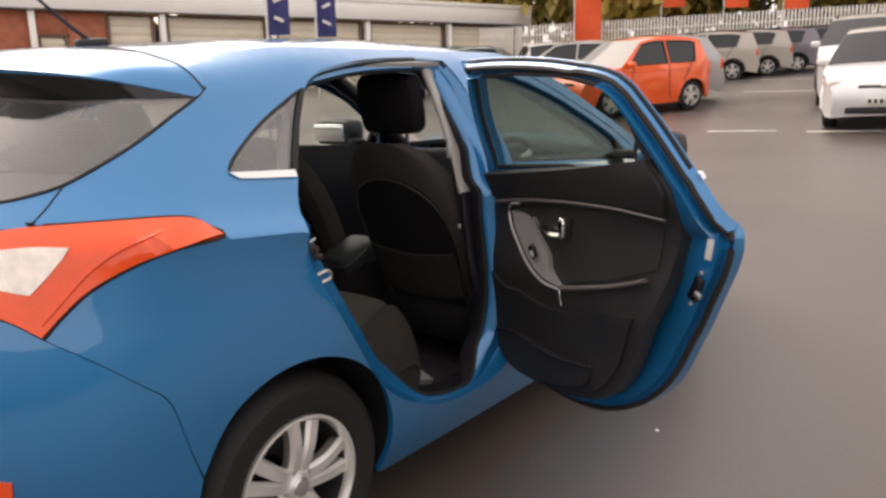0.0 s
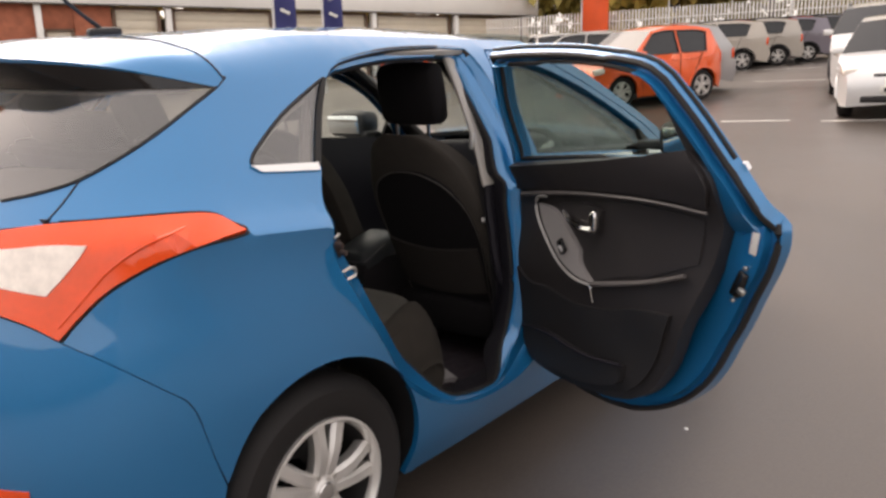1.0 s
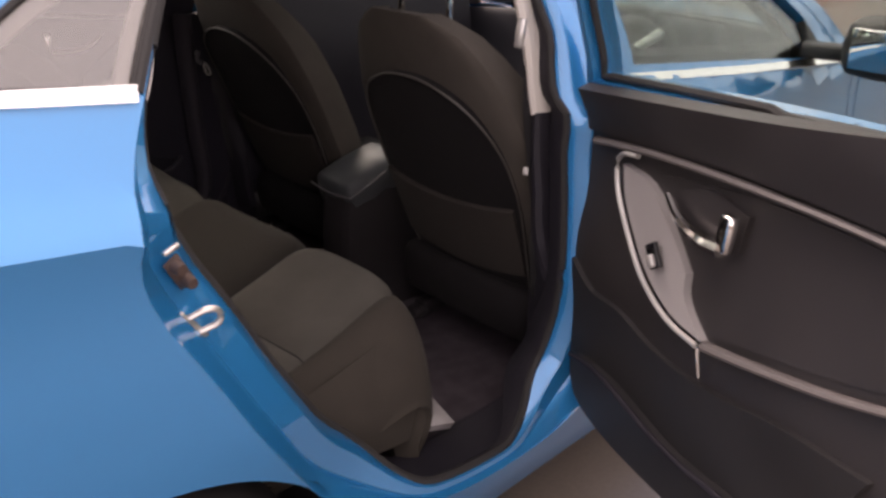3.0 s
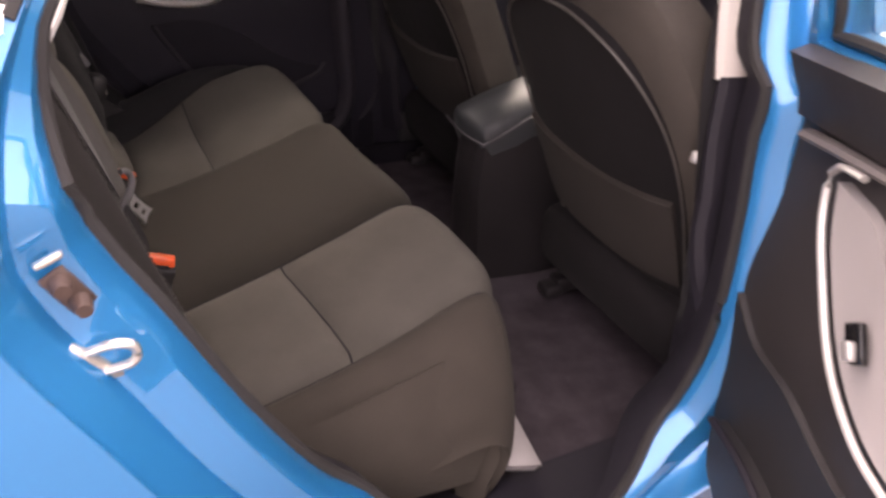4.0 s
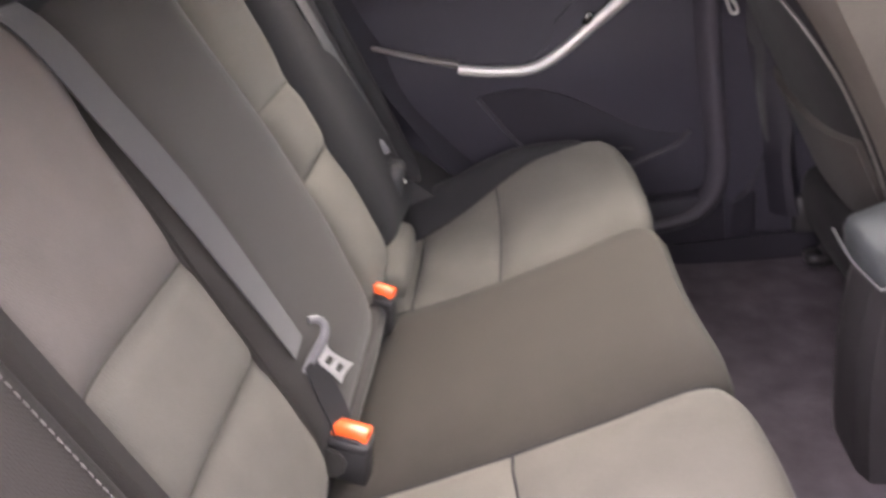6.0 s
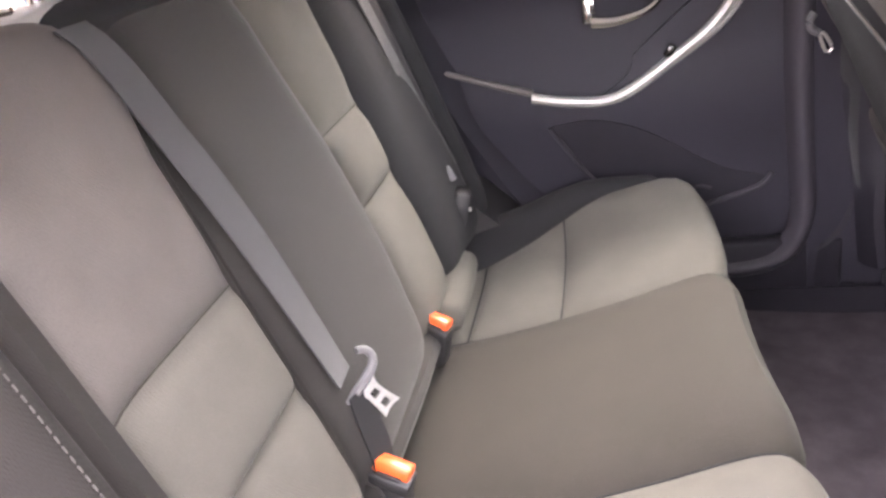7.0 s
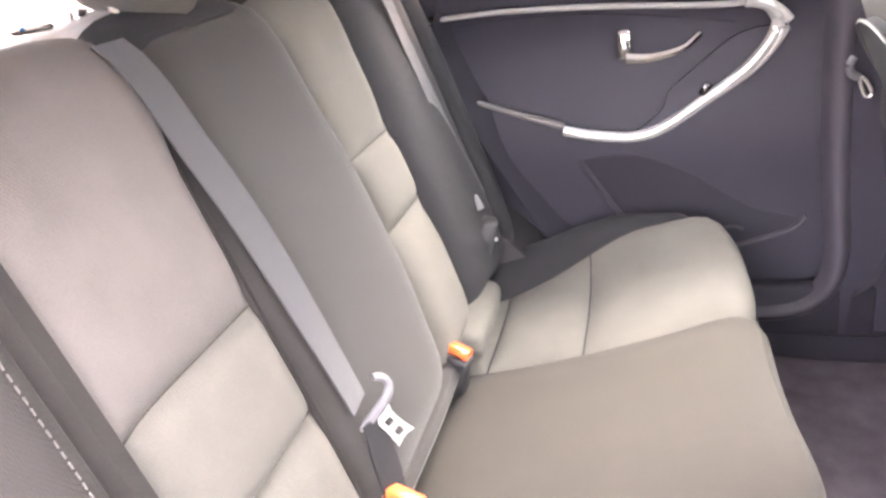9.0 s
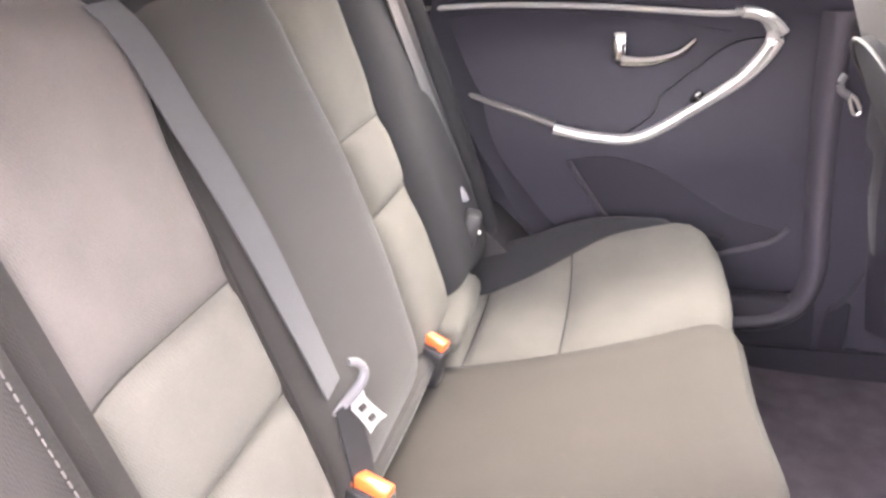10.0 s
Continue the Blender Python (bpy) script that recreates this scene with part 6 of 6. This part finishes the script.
POLE = surface("white_pole", (.75, .74, .72), .35, vary=.04, bump=.02)


def banner(x, y, bottom, top, w, cloth, label, turn=0, pale=False):
    b = thing("flag_banner", label, "flag", Matrix.Translation((x, y, 0)) @ Matrix.Rotation(radians(turn), 4, "Z"), group="flags")
    part("pole", tube([(0, 0, ground_z(x, y) - .05), (0, 0, top + .4)], .035, 10), POLE, b)
    part("cloth", sheet(lambda t, z: (.05 + w * t, .07 * math.sin(4 * t + z * 2.3), z), [i / 8 for i in range(9)], [bottom + (top - bottom) * i / 12 for i in range(13)], .006), cloth, b)
    if pale:
        for k in range(4):
            z = bottom + .45 + k * .55
            part("mark", rbox(.30, .02, .10, .004, pose(.05 + w / 2, -.075, z, 0, 25 * (-1) ** k, 0)), TAG_WHITE, b, "pale mark")
    return b


banner(14.05, 16.34, 2.85, 6.2, .62, BANNER, "dark blue banner with pale marks on a pole", -40, True)
banner(17.0, 17.4, 2.95, 6.4, .62, BANNER, "dark blue banner with pale marks on a pole", -40, True)
banner(33.9, 16.9, 3.3, 8.0, 1.25, ORANGE, "tall orange banner on a white pole", -65)
for x, y, lo in ((37.5, 13.9, 4.9), (38.6, 11.1, 4.75), (39.4, 8.5, 4.55)):
    banner(x, y, lo, 7.2, 1.1, ORANGE, "orange flag on a white pole", -70)

# ---- white palisade fence ----
FENCE = surface("white_palisade", (.84, .80, .74), .5, vary=.08, bump=.05)
F0, F1 = Vector((33.0, 22.0)), Vector((46.0, -14.0))
fl = (F1 - F0).length
fd = (F1 - F0).normalized()
fence = thing("palisade_fence", "white steel palisade fence behind the parked cars", "fence")
pale = rbox(.075, .02, 2.3, .006, cuts=3)
pale_me = to_mesh("pale", pale, FENCE)
n = 240
for i in range(n):
    p = F0 + fd * (fl * i / n)
    o = part("pale", pale_me, None, fence)
    o.matrix_basis = Matrix.Translation((p.x, p.y, ground_z(p.x, p.y) + 1.25)) @ Matrix.Rotation(math.atan2(fd.y, fd.x), 4, "Z")
for h in (.5, 1.9):
    a, b = F0, F1
    part("rail", tube([(a.x, a.y, ground_z(a.x, a.y) + h), (b.x, b.y, ground_z(b.x, b.y) + h)], .035, 6), FENCE, fence)

# ---- trees behind the fence ----
BARK = surface("bark", (.10, .075, .05), .9, vary=.3, scale=6, fine=60, bump=.6)
LEAF = [surface("autumn_leaf", c, .6, vary=.35, scale=.8, fine=10, bump=0) for c in ((.42, .31, .065), (.32, .26, .06), (.47, .33, .075))]


def tree(x, y, h, seed, mat):
    rnd = random.Random(seed)
    z0 = ground_z(min(x, 70), y)
    t = thing("tree", "autumn tree with olive and golden leaves behind the fence", "tree", pose(x, y, z0), group="trees behind the fence")
    bm = tube(spline([(0, 0, -.1), (.1, .05, h * .3), (-.05, .1, h * .6), (0, 0, h * .85)], .8), lambda s: .22 - .16 * s, 8)
    tips = []
    for k in range(9):
        a, s = rnd.uniform(0, 6.28), rnd.uniform(.2, .8)
        e = Vector((math.cos(a) * h * .28, math.sin(a) * h * .28, h * (s * .8 + .2)))
        tube(spline([(0, 0, h * s * .8), tuple(e * .5 + Vector((0, 0, h * s * .42))), tuple(e)], .6), lambda q: .07 - .05 * q, 5, bm)
        tips.append(e)
    part("trunk", bm, BARK, t)
    vs, fs = [], []
    for _ in range(4200):
        c = rnd.choice(tips)
        p = c + Vector((rnd.gauss(0, h * .10), rnd.gauss(0, h * .10), rnd.gauss(0, h * .13)))
        if p.z < .6:
            p.z = rnd.uniform(.3, h * .5)
        q = Euler((rnd.uniform(0, 6), rnd.uniform(0, 6), rnd.uniform(0, 6))).to_matrix()
        r = rnd.uniform(.25, .55)
        k = len(vs)
        vs += [tuple(p + q @ Vector(v) * r) for v in ((-1, 0, 0), (0, -.55, .1), (1, 0, 0), (0, .55, .1))]
        fs += [(k, k + 1, k + 2), (k, k + 2, k + 3)]
    me = bpy.data.meshes.new("crown")
    me.from_pydata(vs, [], fs)
    me.materials.append(mat)
    part("crown", me, None, t)


for i in range(11):
    s = i / 10
    tree(37 + 14 * s + (i % 3) * 2.2, 27 - 40 * s, 8.5 + (i * 37 % 5) * .7, 40 + i, LEAF[i % 3])
for i in range(5):
    tree(8 + 7 * i, 42 - 2 * i, 9, 90 + i, LEAF[(i + 1) % 3])


# ---- plain unseen walls added behind the camera to close the yard and darken reflections ----
UNSEEN_WALL = surface("grey_brown_unseen_wall", (.20, .17, .15), .85, vary=.2, scale=.6, fine=30, bump=.3)
for name, sx, sy, x, y in (("wall_south", 90, .4, 10, -17), ("wall_west", .4, 70, -20, 14), ("wall_north", 30, .4, -6, 44)):
    tagged(new(name, to_mesh(name, rbox(sx, sy, 2.6, .02, pose(x, y, 1.2)), UNSEEN_WALL)), "plain grey-brown wall, unseen, added to darken reflections", "wall", kind="structure")
